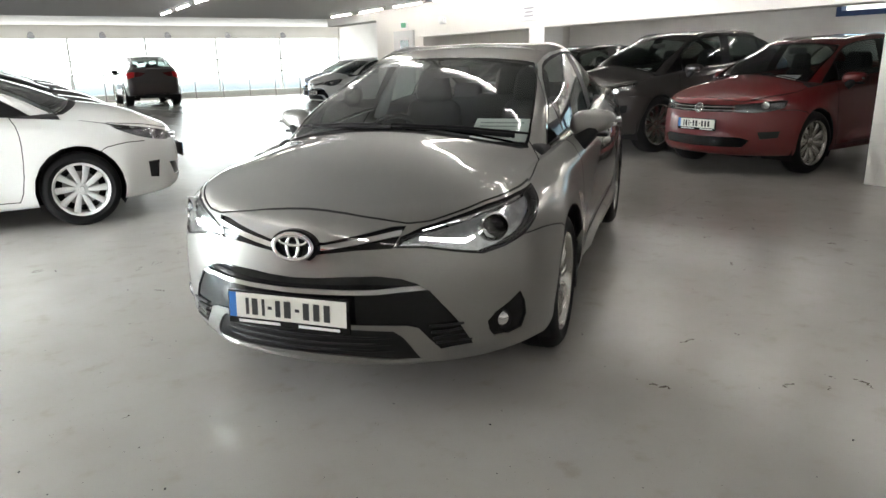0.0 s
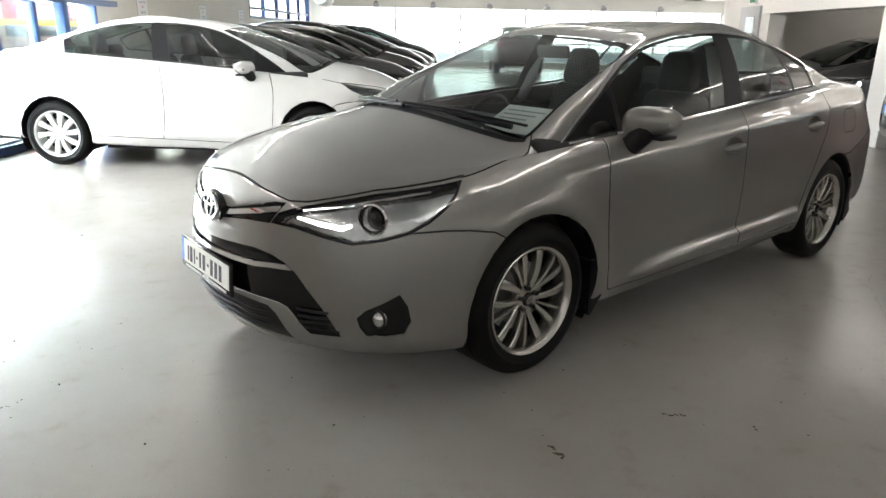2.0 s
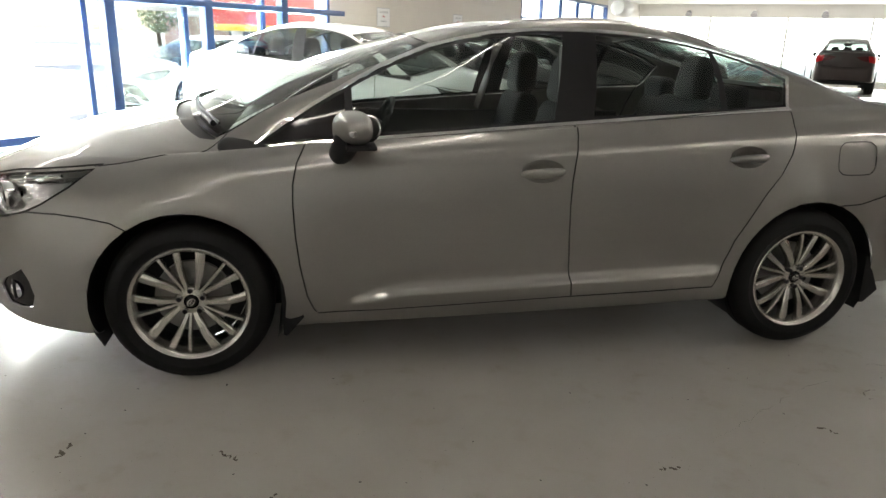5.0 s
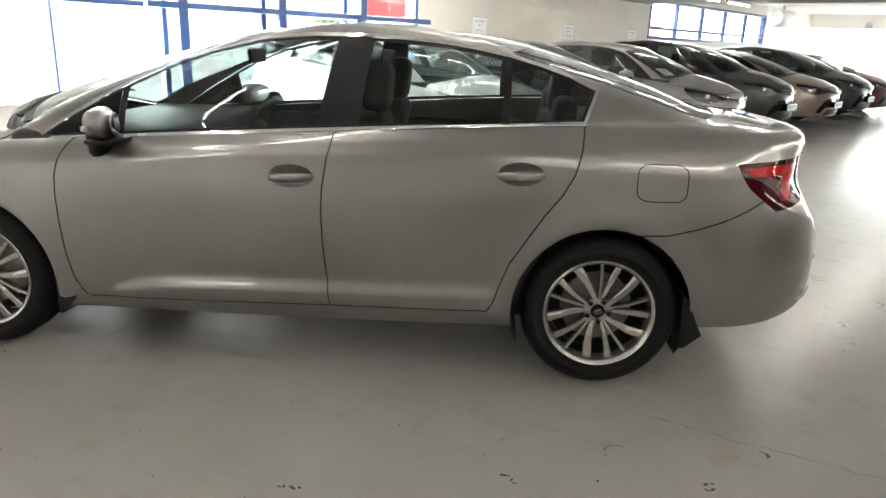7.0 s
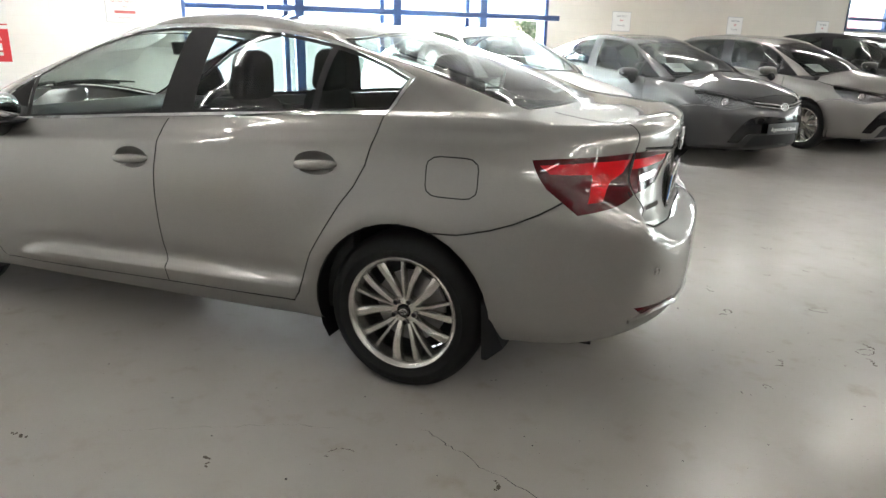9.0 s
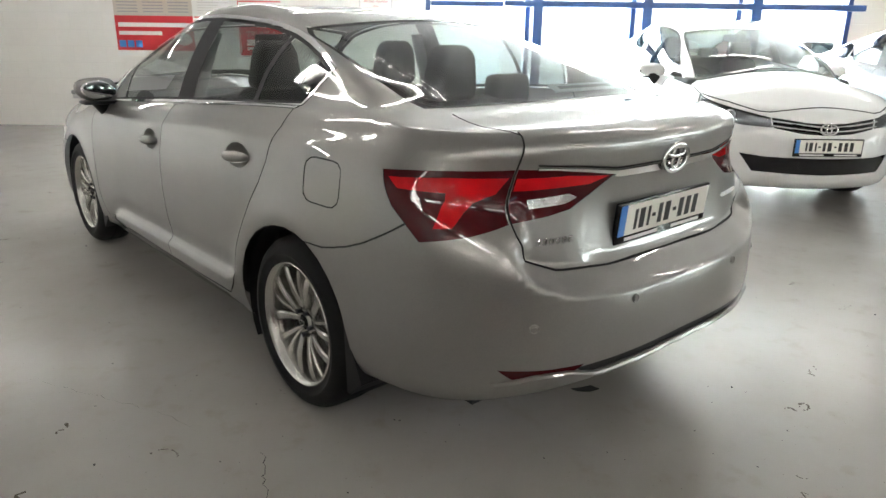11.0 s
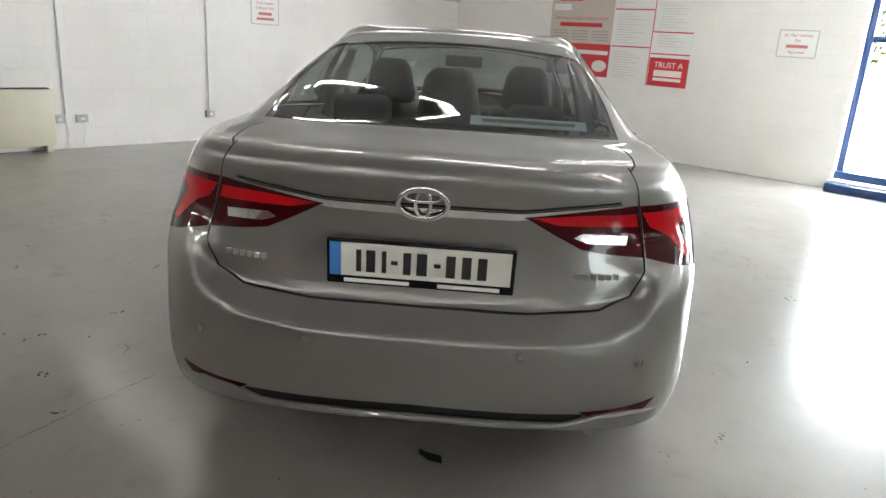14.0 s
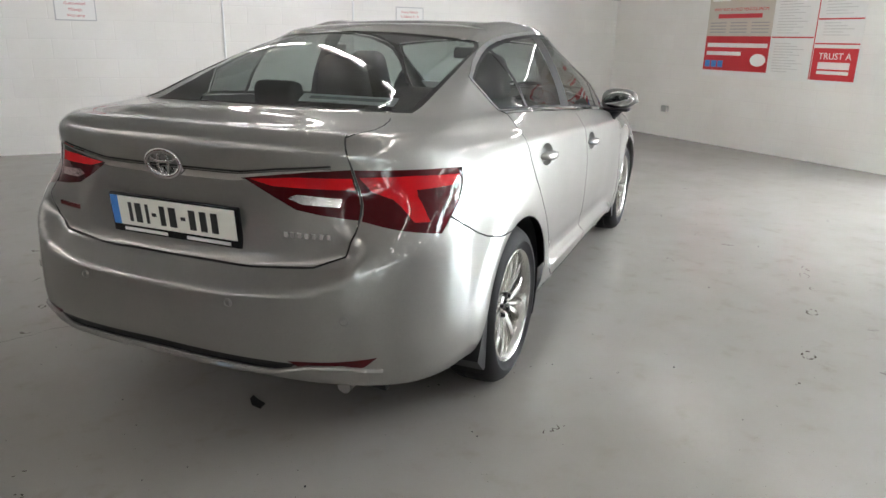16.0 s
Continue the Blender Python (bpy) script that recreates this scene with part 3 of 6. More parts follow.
for k in range(3):
    part("badge", box_bm(-1.09 + k * .11, -1.0 + k * .11, -.53, -.44, .0085, .010), M_PLATEBLUE, po)
bm = bmesh.new()
add_prism(bm, ellipse(-.22, -.42, .12, .08, 24), .0085, .010)
part("badge", bm, M_WHITE, po)
for x0, x1, y0, y1 in ((.0, .42, -.55, -.2), (.0, .42, -.08, .3), (.0, .42, .42, .62), (.64, 1.02, -.12, .04), (.64, 1.02, .13, .45)):
    k = 0
    y = y1
    while y > y0:
        part("word_bar", box_bm(x0, x0 + (x1 - x0) * (.55 + .45 * ((k * 7) % 5) / 4), y - .008, y, .0065, .0078), plain("faint_ink", (.62, .61, .60), .7), po)
        y -= .034
        k += 1

he = thing("storage_heater", "cream storage heater against the wall", "heater", ROOM @ pose(-.86, V1 - .002, .0))
M_CREAMP = plain("heater_cream", (.66, .64, .50), .45, vary=.04)
part("body", box_bm(-.40, .40, -.17, 0, .07, .66, .012), M_CREAMP, he)
part("grille", box_bm(-.385, .385, -.12, -.02, .6605, .668), M_BLACK, he, "dark slotted top grille")
for x in (-.33, .33):
    part("foot", box_bm(x - .03, x + .03, -.15, -.02, 0, .07, .004), M_CREAMP, he)
M_SOCK = plain("socket_grey", (.45, .45, .44), .4, metal=.4)
for u in (-.38, -.14, 1.40):
    so = thing("power_socket", "grey metal power socket box on the wall", "socket", ROOM @ pose(u, V1 - .002, .33), "wall sockets")
    part("box", box_bm(-.06, .06, -.045, 0, -.045, .045, .006), M_SOCK, so)
    part("rocker", box_bm(-.02, .02, -.052, -.046, -.015, .015, .002), M_WHITE, so)
for u in (-.30, 1.40):
    cd = thing("conduit", "white painted conduit running down the wall", "conduit", ROOM @ pose(u, V1 - .018, 0))
    bm = bmesh.new()
    add_tube(bm, [(0, 0, .38), (0, 0, 2.02)], .013, 8)
    part("pipe", bm, M_FRAME, cd)
cab = thing("cable", "thin white cables below the sockets", "cable", ROOM @ pose(-.2, V1 - .012, 0))
bm = bmesh.new()
for x in (-.1, .07):
    add_tube(bm, [(x, 0, .29), (x + .02, -.01, .18), (x - .01, -.005, .08), (x + .03, -.02, .01)], .005, 6)
part("flex", bm, M_WHITE, cab)

# skirting shadow gap and small fixtures on the parking side
ex = thing("exit_sign", "green and white exit sign over a door", "sign", ROOM @ pose(-5.09, -10.2, 2.12, 90, 0, 90))
part("plate", box_bm(-.17, .17, -.08, .08, 0, .02, .003), M_WHITE, ex)
part("symbol", box_bm(-.12, .12, -.05, .05, .021, .024), plain("exit_green", (.05, .28, .14), .5), ex)
dr = thing("door_1", "grey metal door with a glazed panel", "door", ROOM @ pose(-5.09, -10.2, 0, 90, 0, 90), kind="structure")
M_DOOR = plain("door_grey", (.55, .55, .54), .45)
slab("wall_side", -5.4, -5.1, -11.6, -9.4, 0, 2.3, M_BEAM, label="cream painted wall with a grey door")
part("leaf", box_bm(-.45, .45, .01, 2.0, .003, .045, .006), M_DOOR, dr)
part("glazing", box_bm(-.12, .26, 1.2, 1.8, .046, .052), M_GLOSSBLACK, dr)
part("door_handle", box_bm(-.40, -.28, 1.0, 1.03, .046, .09, .005), M_CHROME, dr)
for v, z in ((-8.3, 2.12), (-3.0, 2.2)):
    al = thing("alarm_box", "small white alarm box on the beam", "box", ROOM @ pose(-4.945, v, z, 90, 0, 90), "boxes on the beam")
    part("case", box_bm(-.1, .1, -.07, .07, 0, .06, .01), M_WHITE, al)
notice(ROOM @ pose(-4.945, -5.6, 2.1, 90, 0, 90), .36, .26, ((.26, .06, .04, M_GREYINK), (.2, 0, .04, M_GREYINK), (.24, -.06, .04, M_GREYINK)), "white printed notice on the beam")
notice(ROOM @ pose(-4.945, -1.6, 2.12, 90, 0, 90), .36, .2, ((.26, .04, .05, M_REDINK), (.2, -.04, .04, M_REDINK)), "white notice with red words on the beam")
vt = thing("warm_air_heater", "white cylindrical warm air heater under the soffit", "heater", ROOM @ pose(5.5, -22.6, 2.55))
bm = bmesh.new()
add_tube(bm, [(0, -.6, 0), (0, -.5, 0), (0, .5, 0), (0, .6, 0)], [.22, .28, .28, .22], 20)
part("drum", bm, M_TRAY, vt)
part("bracket", box_bm(-.03, .03, -.05, .05, .26, .40), M_STEEL, vt)

# ---------------------------------------------------------------- car bodies
def curve_keys(t, keys):
    """A smooth line through evenly spaced keys."""
    k = np.asarray(keys, float)
    n = len(k) - 1
    u = np.clip(np.asarray(t, float), 0, 1) * n
    i = np.minimum(u.astype(int), n - 1)
    f = u - i
    g = np.concatenate([[2 * k[0] - k[1]], k, [2 * k[-1] - k[-2]]])
    p0, p1, p2, p3 = g[i], g[i + 1], g[i + 2], g[i + 3]
    m1, m2 = (p2 - p0) / 2, (p3 - p1) / 2
    return (2 * f**3 - 3 * f**2 + 1) * p1 + (f**3 - 2 * f**2 + f) * m1 + (3 * f**2 - 2 * f**3) * p2 + (f**3 - f**2) * m2


# nose x, tail x, half-widths and heights at five places along the side, nose z, tail z, side's start and end, corner powers
RINGS = []


def ring(xf, xr, w, z, zf, zr, a=1.6, b=-1.7, nf=2.10, nr=2.72):
    RINGS.append((xf, xr, w, z, zf, zr, a, b, nf, nr))


ring(2.20, -2.22, (.79, .80, .80, .80, .78), (.195, .19, .195, .215, .27), .20, .35, nr=2.9)
ring(2.29, -2.32, (.85, .845, .845, .85, .838), (.21, .205, .215, .235, .280), .21, .354, nr=2.9)
ring(2.335, -2.372, (.878, .868, .866, .872, .858), (.26, .255, .265, .285, .318), .262, .374, nr=2.9)
ring(2.352, -2.392, (.892, .888, .886, .89, .873), (.36, .34, .36, .38, .385), .36, .432, nr=2.9)
ring(2.358, -2.398, (.897, .90, .90, .90, .878), (.49, .50, .51, .52, .52), .48, .53, nr=2.9)
ring(2.35, -2.392, (.89, .903, .905, .903, .875), (.61, .65, .67, .69, .66), .58, .612, nr=2.9)
ring(2.335, -2.380, (.878, .898, .90, .898, .87), (.69, .77, .79, .82, .77), .645, .650, nr=2.9)
ring(2.318, -2.338, (.858, .888, .89, .888, .858), (.755, .845, .87, .90, .85), .70, .71, nr=2.85)
ring(2.292, -2.262, (.825, .876, .88, .876, .845), (.805, .895, .93, .965, .93), .748, .83, nr=2.8)
ring(2.255, -2.272, (.785, .858, .864, .858, .82), (.84, .925, .965, 1.01, .995), .79, .955)
ring(2.185, -2.284, (.755, .84, .848, .84, .79), (.86, .94, .985, 1.035, 1.045), .825, 1.066)
ring(2.10, -2.252, (.735, .826, .835, .826, .77), (.872, .948, .998, 1.05, 1.075), .865, 1.088)
ring(1.95, -2.13, (.725, .818, .828, .818, .755), (.885, .955, 1.005, 1.06, 1.09), .93, 1.10, 1.5, -1.68)
ring(1.75, -2.02, (.72, .812, .82, .812, .74), (.90, .96, 1.01, 1.068, 1.10), .985, 1.118, 1.3, -1.62)
ring(1.42, -1.89, (.735, .795, .80, .79, .715), (.925, .965, 1.01, 1.075, 1.115), 1.045, 1.13, 1.08, -1.5, 2.2)
ring(1.10, -1.62, (.70, .745, .75, .74, .665), (1.05, 1.10, 1.14, 1.18, 1.19), 1.17, 1.225, .95, -1.32, 2.8)
ring(.79, -1.33, (.645, .68, .685, .675, .615), (1.19, 1.25, 1.28, 1.29, 1.28), 1.270, 1.315, .62, -1.08, 2.8)
ring(.42, -1.02, (.565, .59, .60, .59, .56), (1.33, 1.39, 1.405, 1.395, 1.36), 1.37, 1.395, .30, -.85, 2.6)
ring(.28, -.92, (.53, .55, .555, .55, .53), (1.385, 1.43, 1.442, 1.432, 1.395), 1.405, 1.415, .18, -.78)
ring(.1, -.75, (.36,) * 5, (1.427, 1.447, 1.455, 1.45, 1.43), 1.435, 1.437, .02, -.65)
ring(.0, -.6, (0,) * 5, (1.44, 1.458, 1.464, 1.458, 1.438), 1.44, 1.44, -.05, -.55)
DECK, BELT, RAIL = 11, 14, 17


def ring_points(k, NF, NS, NR):
    xf, xr, w, z, zf, zr, a, b, nf, nr = RINGS[k]
    e = np.linspace(0, math.pi / 2, NF + 1)
    yn = np.sin(e) ** (2 / nf)
    front = np.stack([a + (xf - a) * np.cos(e) ** (2 / nf), w[0] * yn, zf + (z[0] - zf) * yn**2], 1)
    t = np.linspace(0, 1, NS + 1)[1:-1]
    side = np.stack([a + (b - a) * t, curve_keys(t, w), curve_keys(t, z)], 1)
    yn = np.cos(e := np.linspace(0, math.pi / 2, NR + 1)) ** (2 / nr)
    rear = np.stack([b + (xr - b) * np.sin(e) ** (2 / nr), w[4] * yn, zr + (z[4] - zr) * yn**2], 1)
    p = np.concatenate([front, side, rear])
    for _ in range(2):
        q = p.copy()
        p[1:-1] = q[:-2] * .25 + q[1:-1] * .5 + q[2:] * .25
        p[[0, -1]] = q[[0, -1]]
    return p


def lap_table(NF, NS, NR):
    p = ring_points(4, NF, NS, NR)[:, :2]
    d = np.r_[0, np.cumsum(np.hypot(*np.diff(p, axis=0).T))]
    return d


def laps(NF, NS, NR):
    """How far round the outline each column lies, the nose, side and tail each with a fixed length."""
    lap = lap_table(NF, NS, NR)
    a, b = lap[NF], lap[NF + NS]
    return np.where(lap < a, lap * 1.3122 / a, np.where(lap < b, lap - a + 1.3122, 4.6122 + (lap - b) * 1.2985 / (lap[-1] - b)))


# the lower edge of the boot lid
LID_EDGE = [(5.236, 1.12), (5.238, .99), (5.238, .90), (5.244, .812), (5.295, .735), (5.396, .70), (5.6, .685), (6.2, .680)]


def along(x):
    """How far round the outline, from the middle of the nose, a place on the flank lies."""
    return 1.3122 + 1.6 - x


def body_grid(NF, NS, NR, sub, warp=None):
    keys = np.array([ring_points(k, NF, NS, NR) for k in range(len(RINGS))])
    rows, idx = [], []
    n = len(keys) - 1
    for i in range(n):
        p0 = keys[max(i - 1, 0)]
        p1, p2 = keys[i], keys[i + 1]
        p3 = keys[min(i + 2, n)]
        d0, d1, d2 = (np.linalg.norm(q, axis=1, keepdims=True) + 1e-4 for q in (p1 - p0, p2 - p1, p3 - p2))
        m1 = p2 - p1 if i == 0 else ((p1 - p0) / d0 * d1 + (p2 - p1) / d1 * d0) / (d0 + d1) * d1
        m2 = p2 - p1 if i == n - 1 else ((p2 - p1) / d1 * d2 + (p3 - p2) / d2 * d1) / (d1 + d2) * d1
        m = sub if sub < 4 else {2: 7, 3: 10, 4: 6}.get(i, sub)
        for j in range(m):
            f = j / m
            rows.append((2 * f**3 - 3 * f**2 + 1) * p1 + (f**3 - 2 * f**2 + f) * m1 + (3 * f**2 - 2 * f**3) * p2 + (f**3 - f**2) * m2)
            idx.append(i + f)
    rows.append(keys[n])
    idx.append(n)
    G = np.array(rows)
    x, y, z = G[..., 0], G[..., 1], G[..., 2]
    for xw in (1.355, -1.355):
        d = np.hypot(x - xw, z - .325)
        y += np.where((y > .5) & (z < .95), .014 * np.exp(-((d - .40) / .06) ** 2), 0)
    # raised ledge along the foot of the doors
    line = .395 - .030 * (x + .2) - .05 * np.clip((x - .45) / .3, 0, 1) ** 2
    span = np.clip((.78 - x) / .16, 0, 1) * np.clip((x + .93) / .05, 0, 1)
    step = np.clip((line - z) / .034, 0, 1)
    y += np.where((y > .5) & (z < .6), 0.030 * span * step * step * (3 - 2 * step) * np.clip((z - .235) / .07, 0, 1), 0)
    y -= np.where((y > .5) & (z < .7), .006 * span * np.exp(-((z - line - .03) / .035) ** 2), 0)
    # shoulder crease under the windows
    rise = z - (.913 - .0616 * x)
    y -= np.where((y > .5) & (z > .8), .012 * np.clip(rise / .035, 0, 1) * np.clip((1.25 - x) / .3, 0, 1) * np.clip((x + 2.0) / .3, 0, 1), 0)
    # scoop in the bumper under the boot lid, with a crease along its foot
    lap = laps(NF, NS, NR)[None, :] * np.ones(len(rows))[:, None]
    near = np.full(lap.shape, 9.0)
    for (xa, za), (xb, zb) in zip(LID_EDGE, LID_EDGE[1:]):
        d = np.array((xb - xa, zb - za))
        f = np.clip(((lap - xa) * d[0] + (z - za) * d[1]) / (d @ d), 0, 1)
        near = np.minimum(near, np.hypot(lap - xa - f * d[0], z - za - f * d[1]))
    lid = (lap > 5.24) & (z > np.interp(lap, [q[0] for q in LID_EDGE[3:]], [q[1] for q in LID_EDGE[3:]]))
    low = np.clip((.80 - z) / .07, 0, 1) * (lap > 4.9)
    deep = np.where(lid, np.clip(1 - near / .20, 0, 1), np.clip(1 - near / .052, 0, 1) ** .8)
    x += np.where(x < -1.9, .074 * low * deep, 0)
    # hollow round the rear number plate, deepest at its top
    bay = ((5.43, .712), (5.605, .885), (5.66, .908), (6.3, .912), (6.3, .712))
    inner = np.full(lap.shape, 9.0)
    for (xa, za), (xb, zb) in zip(bay, bay[1:] + bay[:1]):
        n = np.array((zb - za, xa - xb))
        n /= np.linalg.norm(n)
        inner = np.minimum(inner, (lap - xa) * n[0] + (z - za) * n[1])
    f = np.clip(inner / .05, 0, 1)
    x += np.where((x < -1.9) & (z < 1.0), .020 * f * f * (3 - 2 * f) * np.clip((z - .70) / .10, 0, 1), 0)
    soft = lid & (z < 1.0) & (near > .012) & (x < -1.9)
    for _ in range(14):
        q = x.copy()
        q[1:-1] = q[1:-1] * .5 + (x[:-2] + x[2:]) * .25
        q[:, 1:-1] = q[:, 1:-1] * .5 + (q[:, :-2] + q[:, 2:]) * .25
        x[soft] = q[soft]
    G[:, 0, 1] = 0
    G[:, -1, 1] = 0
    W = G.copy() if warp is None else warp(G.copy(), np.array(idx)[:, None] * np.ones(G.shape[1]))
    du, dv = np.gradient(W, axis=1), np.gradient(W, axis=0)
    N = np.cross(du, dv)
    N /= np.linalg.norm(N, axis=2, keepdims=True) + 1e-9
    if N[len(rows) // 3, NF + NS // 2, 1] < 0:
        N = -N
    N[:, [0, -1], 1] = 0
    N[-1, :, 1] = 0
    return G, W, N, np.array(idx)


class Shell:
    """Half a car's skin, which can be cut along lines drawn on it."""

    def __init__(self, NF, NS, NR, sub, warp=None):
        G, W, N, idx = body_grid(NF, NS, NR, sub, warp)
        lap = laps(NF, NS, NR)
        bm = self.bm = bmesh.new()
        v3, f1 = bm.verts.layers.float_vector, bm.verts.layers.float
        self.G, self.P, self.N = v3.new("g"), v3.new("p"), v3.new("n")
        self.L, self.R, self.C, self.S = f1.new("l"), f1.new("r"), f1.new("c"), f1.new("s")
        self.reg = bm.faces.layers.int.new("reg")
        nr, nc = G.shape[:2]
        vs = []
        for i in range(nr):
            row = []
            for j in range(nc):
                v = bm.verts.new(W[i, j])
                v[self.G], v[self.P], v[self.N] = G[i, j], W[i, j], N[i, j]
                v[self.L], v[self.R], v[self.C] = lap[j], idx[i], j
                row.append(v)
            vs.append(row)
        for i in range(nr - 1):
            for j in range(nc - 1):
                bm.faces.new((vs[i][j], vs[i][j + 1], vs[i + 1][j + 1], vs[i + 1][j]))
        self.names = ["body"]
        self.NF, self.NS, self.NR = NF, NS, NR
        self.how = None
        self.near = None

    def approach(self, pts, ok):
        """Keeps at hand the faces round some points, so that cutting need not search the whole skin."""
        self.near = None
        P = np.array(pts, float)
        pad = .03 if self.how != "cr" else .3
        self.near = self.faces_in(P.min(0) - pad, P.max(0) + pad, ok)

    def flat(self, how):
        if how == self.how:
            return
        self.how = how
        G, L, R, C = self.G, self.L, self.R, self.C
        for v in self.bm.verts:
            g = v[G]
            if how == "lz":
                v.co = (v[L], g[2], 0)
            elif how == "xz":
                v.co = (g[0], g[2], 0)
            elif how == "xy":
                v.co = (g[0], g[1], 0)
            elif how == "cr":
                v.co = (v[C], v[R], 0)

    def faces_in(self, lo, hi, ok):
        out = []
        R, G, L = self.R, self.G, self.L
        for f in self.near if self.near is not None else self.bm.faces:
            if not f.is_valid:
                continue
            xs = [v.co.x for v in f.verts]
            if max(xs) < lo[0] or min(xs) > hi[0]:
                continue
            ys = [v.co.y for v in f.verts]
            if max(ys) < lo[1] or min(ys) > hi[1]:
                continue
            v = f.verts[0]
            if ok(v[R], v[G], v[L]):
                out.append(f)
        return out

    def slice(self, a, b, ok):
        d = Vector((b[0] - a[0], b[1] - a[1], 0))
        if d.length < 1e-6:
            return
        d.normalize()
        pad = .002 if self.how != "cr" else .01
        fs = self.faces_in((min(a[0], b[0]) - pad, min(a[1], b[1]) - pad), (max(a[0], b[0]) + pad, max(a[1], b[1]) + pad), ok)
        if fs:
            geom = list({e for f in fs for e in f.edges}) + list({v for f in fs for v in f.verts}) + fs
            got = bmesh.ops.bisect_plane(self.bm, geom=geom, dist=1e-4, plane_co=(a[0], a[1], 0), plane_no=(-d.y, d.x, 0))
            known = set(self.near)
            self.near += [g for g in got["geom"] if isinstance(g, bmesh.types.BMFace) and g not in known]

    def region(self, name, how, poly, ok, only=None):
        """Cuts a closed outline into the skin and names what lies in it. only: of which pieces it is taken."""
        self.flat(how)
        self.approach(poly, ok)
        n = len(poly)
        for i in range(n):
            self.slice(poly[i], poly[(i + 1) % n], ok)
        self.mark(name, poly, ok, only)
        self.near = None

    def mark(self, name, poly, ok, only=None):
        if name not in self.names:
            self.names.append(name)
        k = self.names.index(name)
        P = np.array(poly)
        allowed = None if only is None else {self.names.index(o) for o in only if o in self.names}
        for f in self.faces_in(P.min(0), P.max(0), ok):
            if allowed is not None and f[self.reg] not in allowed:
                continue
            c = f.calc_center_median()
            if within(poly, c.x, c.y):
                f[self.reg] = k

    def seam(self, name, how, line, ok, width=.006, closed=False, depth=.007, only=None):
        """A groove along a line."""
        self.flat(how)
        pts = np.array(line, float)
        self.approach(pts, ok)
        n = len(pts)
        seg = range(n if closed else n - 1)
        nrm = []
        for i in range(n):
            a = pts[(i - 1) % n] if closed or i > 0 else pts[i]
            b = pts[(i + 1) % n] if closed or i < n - 1 else pts[i]
            d = (b - a) / (np.linalg.norm(b - a) + 1e-9)
            nrm.append((-d[1], d[0]))
        nrm = np.array(nrm) * width / 2
        for off in (0, 1, -1):
            q = pts + off * nrm
            for i in seg:
                self.slice(q[i], q[(i + 1) % n], ok)
        for i in seg:
            j = (i + 1) % n
            quad = [tuple(pts[i] + nrm[i]), tuple(pts[j] + nrm[j]), tuple(pts[j] - nrm[j]), tuple(pts[i] - nrm[i])]
            self.mark(name, quad, ok, only)
        k = self.names.index(name)
        done = set()
        for f in self.near:
            if f.is_valid and f[self.reg] == k:
                for v in f.verts:
                    if v[self.S] == 0 and v not in done:
                        done.add(v)
                        c = np.array((v.co.x, v.co.y))
                        for i in seg:
                            a, b = pts[i], pts[(i + 1) % n]
                            d = b - a
                            t = np.clip(np.dot(c - a, d) / (d @ d + 1e-12), 0, 1)
                            if np.linalg.norm(c - a - t * d) < width * .08:
                                v[self.S] = depth
                                break
        self.near = None

    def piece(self, names, sides=(1, -1), flush=(), sink=0.0):
        """The mesh of some named pieces, on the left (1), the right (-1) or both sides."""
        ks = {self.names.index(n) for n in names if n in self.names}
        verts, faces, norms = [], [], []
        fk = {self.names.index(n) for n in flush if n in self.names}
        for side in sides:
            at = {}
            for f in self.bm.faces:
                if f[self.reg] not in ks:
                    continue
                face = []
                for v in f.verts:
                    if v not in at:
                        nrm = v[self.N].normalized()
                        p = v[self.P].copy()
                        d = 0 if fk else v[self.S]
                        p = p - nrm * (d + sink)
                        at[v] = len(verts)
                        verts.append((p.x, p.y * side, p.z))
                        norms.append((nrm.x, nrm.y * side, nrm.z))
                    face.append(at[v])
                faces.append(face if side == 1 else face[::-1])
        return verts, faces, norms


def within(poly, x, y):
    inside = False
    j = len(poly) - 1
    for i in range(len(poly)):
        xi, yi = poly[i][0], poly[i][1]
        xj, yj = poly[j][0], poly[j][1]
        if (yi > y) != (yj > y) and x < (xj - xi) * (y - yi) / (yj - yi) + xi:
            inside = not inside
        j = i
    return inside


def rounded(poly, cut=.25, rounds=2):
    """An outline with its corners cut round."""
    for _ in range(rounds):
        out = []
        n = len(poly)
        for i in range(n):
            a, b = np.array(poly[i], float), np.array(poly[(i + 1) % n], float)
            out += [tuple(a + (b - a) * cut), tuple(b - (b - a) * cut)]
        poly = out
    return poly


def grown(poly, d):
    """An outline moved outwards by d."""
    P = np.array(poly, float)
    n = len(P)
    area = sum(P[i, 0] * P[(i + 1) % n, 1] - P[(i + 1) % n, 0] * P[i, 1] for i in range(n))
    s = 1 if area > 0 else -1
    out = []
    for i in range(n):
        a = P[i] - P[i - 1]
        b = P[(i + 1) % n] - P[i]
        a, b = a / (np.linalg.norm(a) + 1e-9), b / (np.linalg.norm(b) + 1e-9)
        m = np.array((a[1] + b[1], -a[0] - b[0])) * s
        m /= np.linalg.norm(m) + 1e-9
        c = max(.5, math.sqrt(max(0, (1 + a @ b) / 2)))
        out.append(tuple(P[i] + m * d / c))
    return out


def soft_mesh(name, verts, faces, norms, material, parent, label=""):
    me = bpy.data.meshes.new(name)
    me.from_pydata(verts, [], faces)
    me.polygons.foreach_set("use_smooth", [True] * len(me.polygons))
    me.update()
    if norms is None:
        me.set_sharp_from_angle(angle=radians(22))
    if norms is not None and len(verts):
        me.normals_split_custom_set_from_vertices(norms)
    me.materials.append(material)
    ob = new(name, me)
    ob.parent = parent
    if label:
        tagged(ob, label)
    return ob

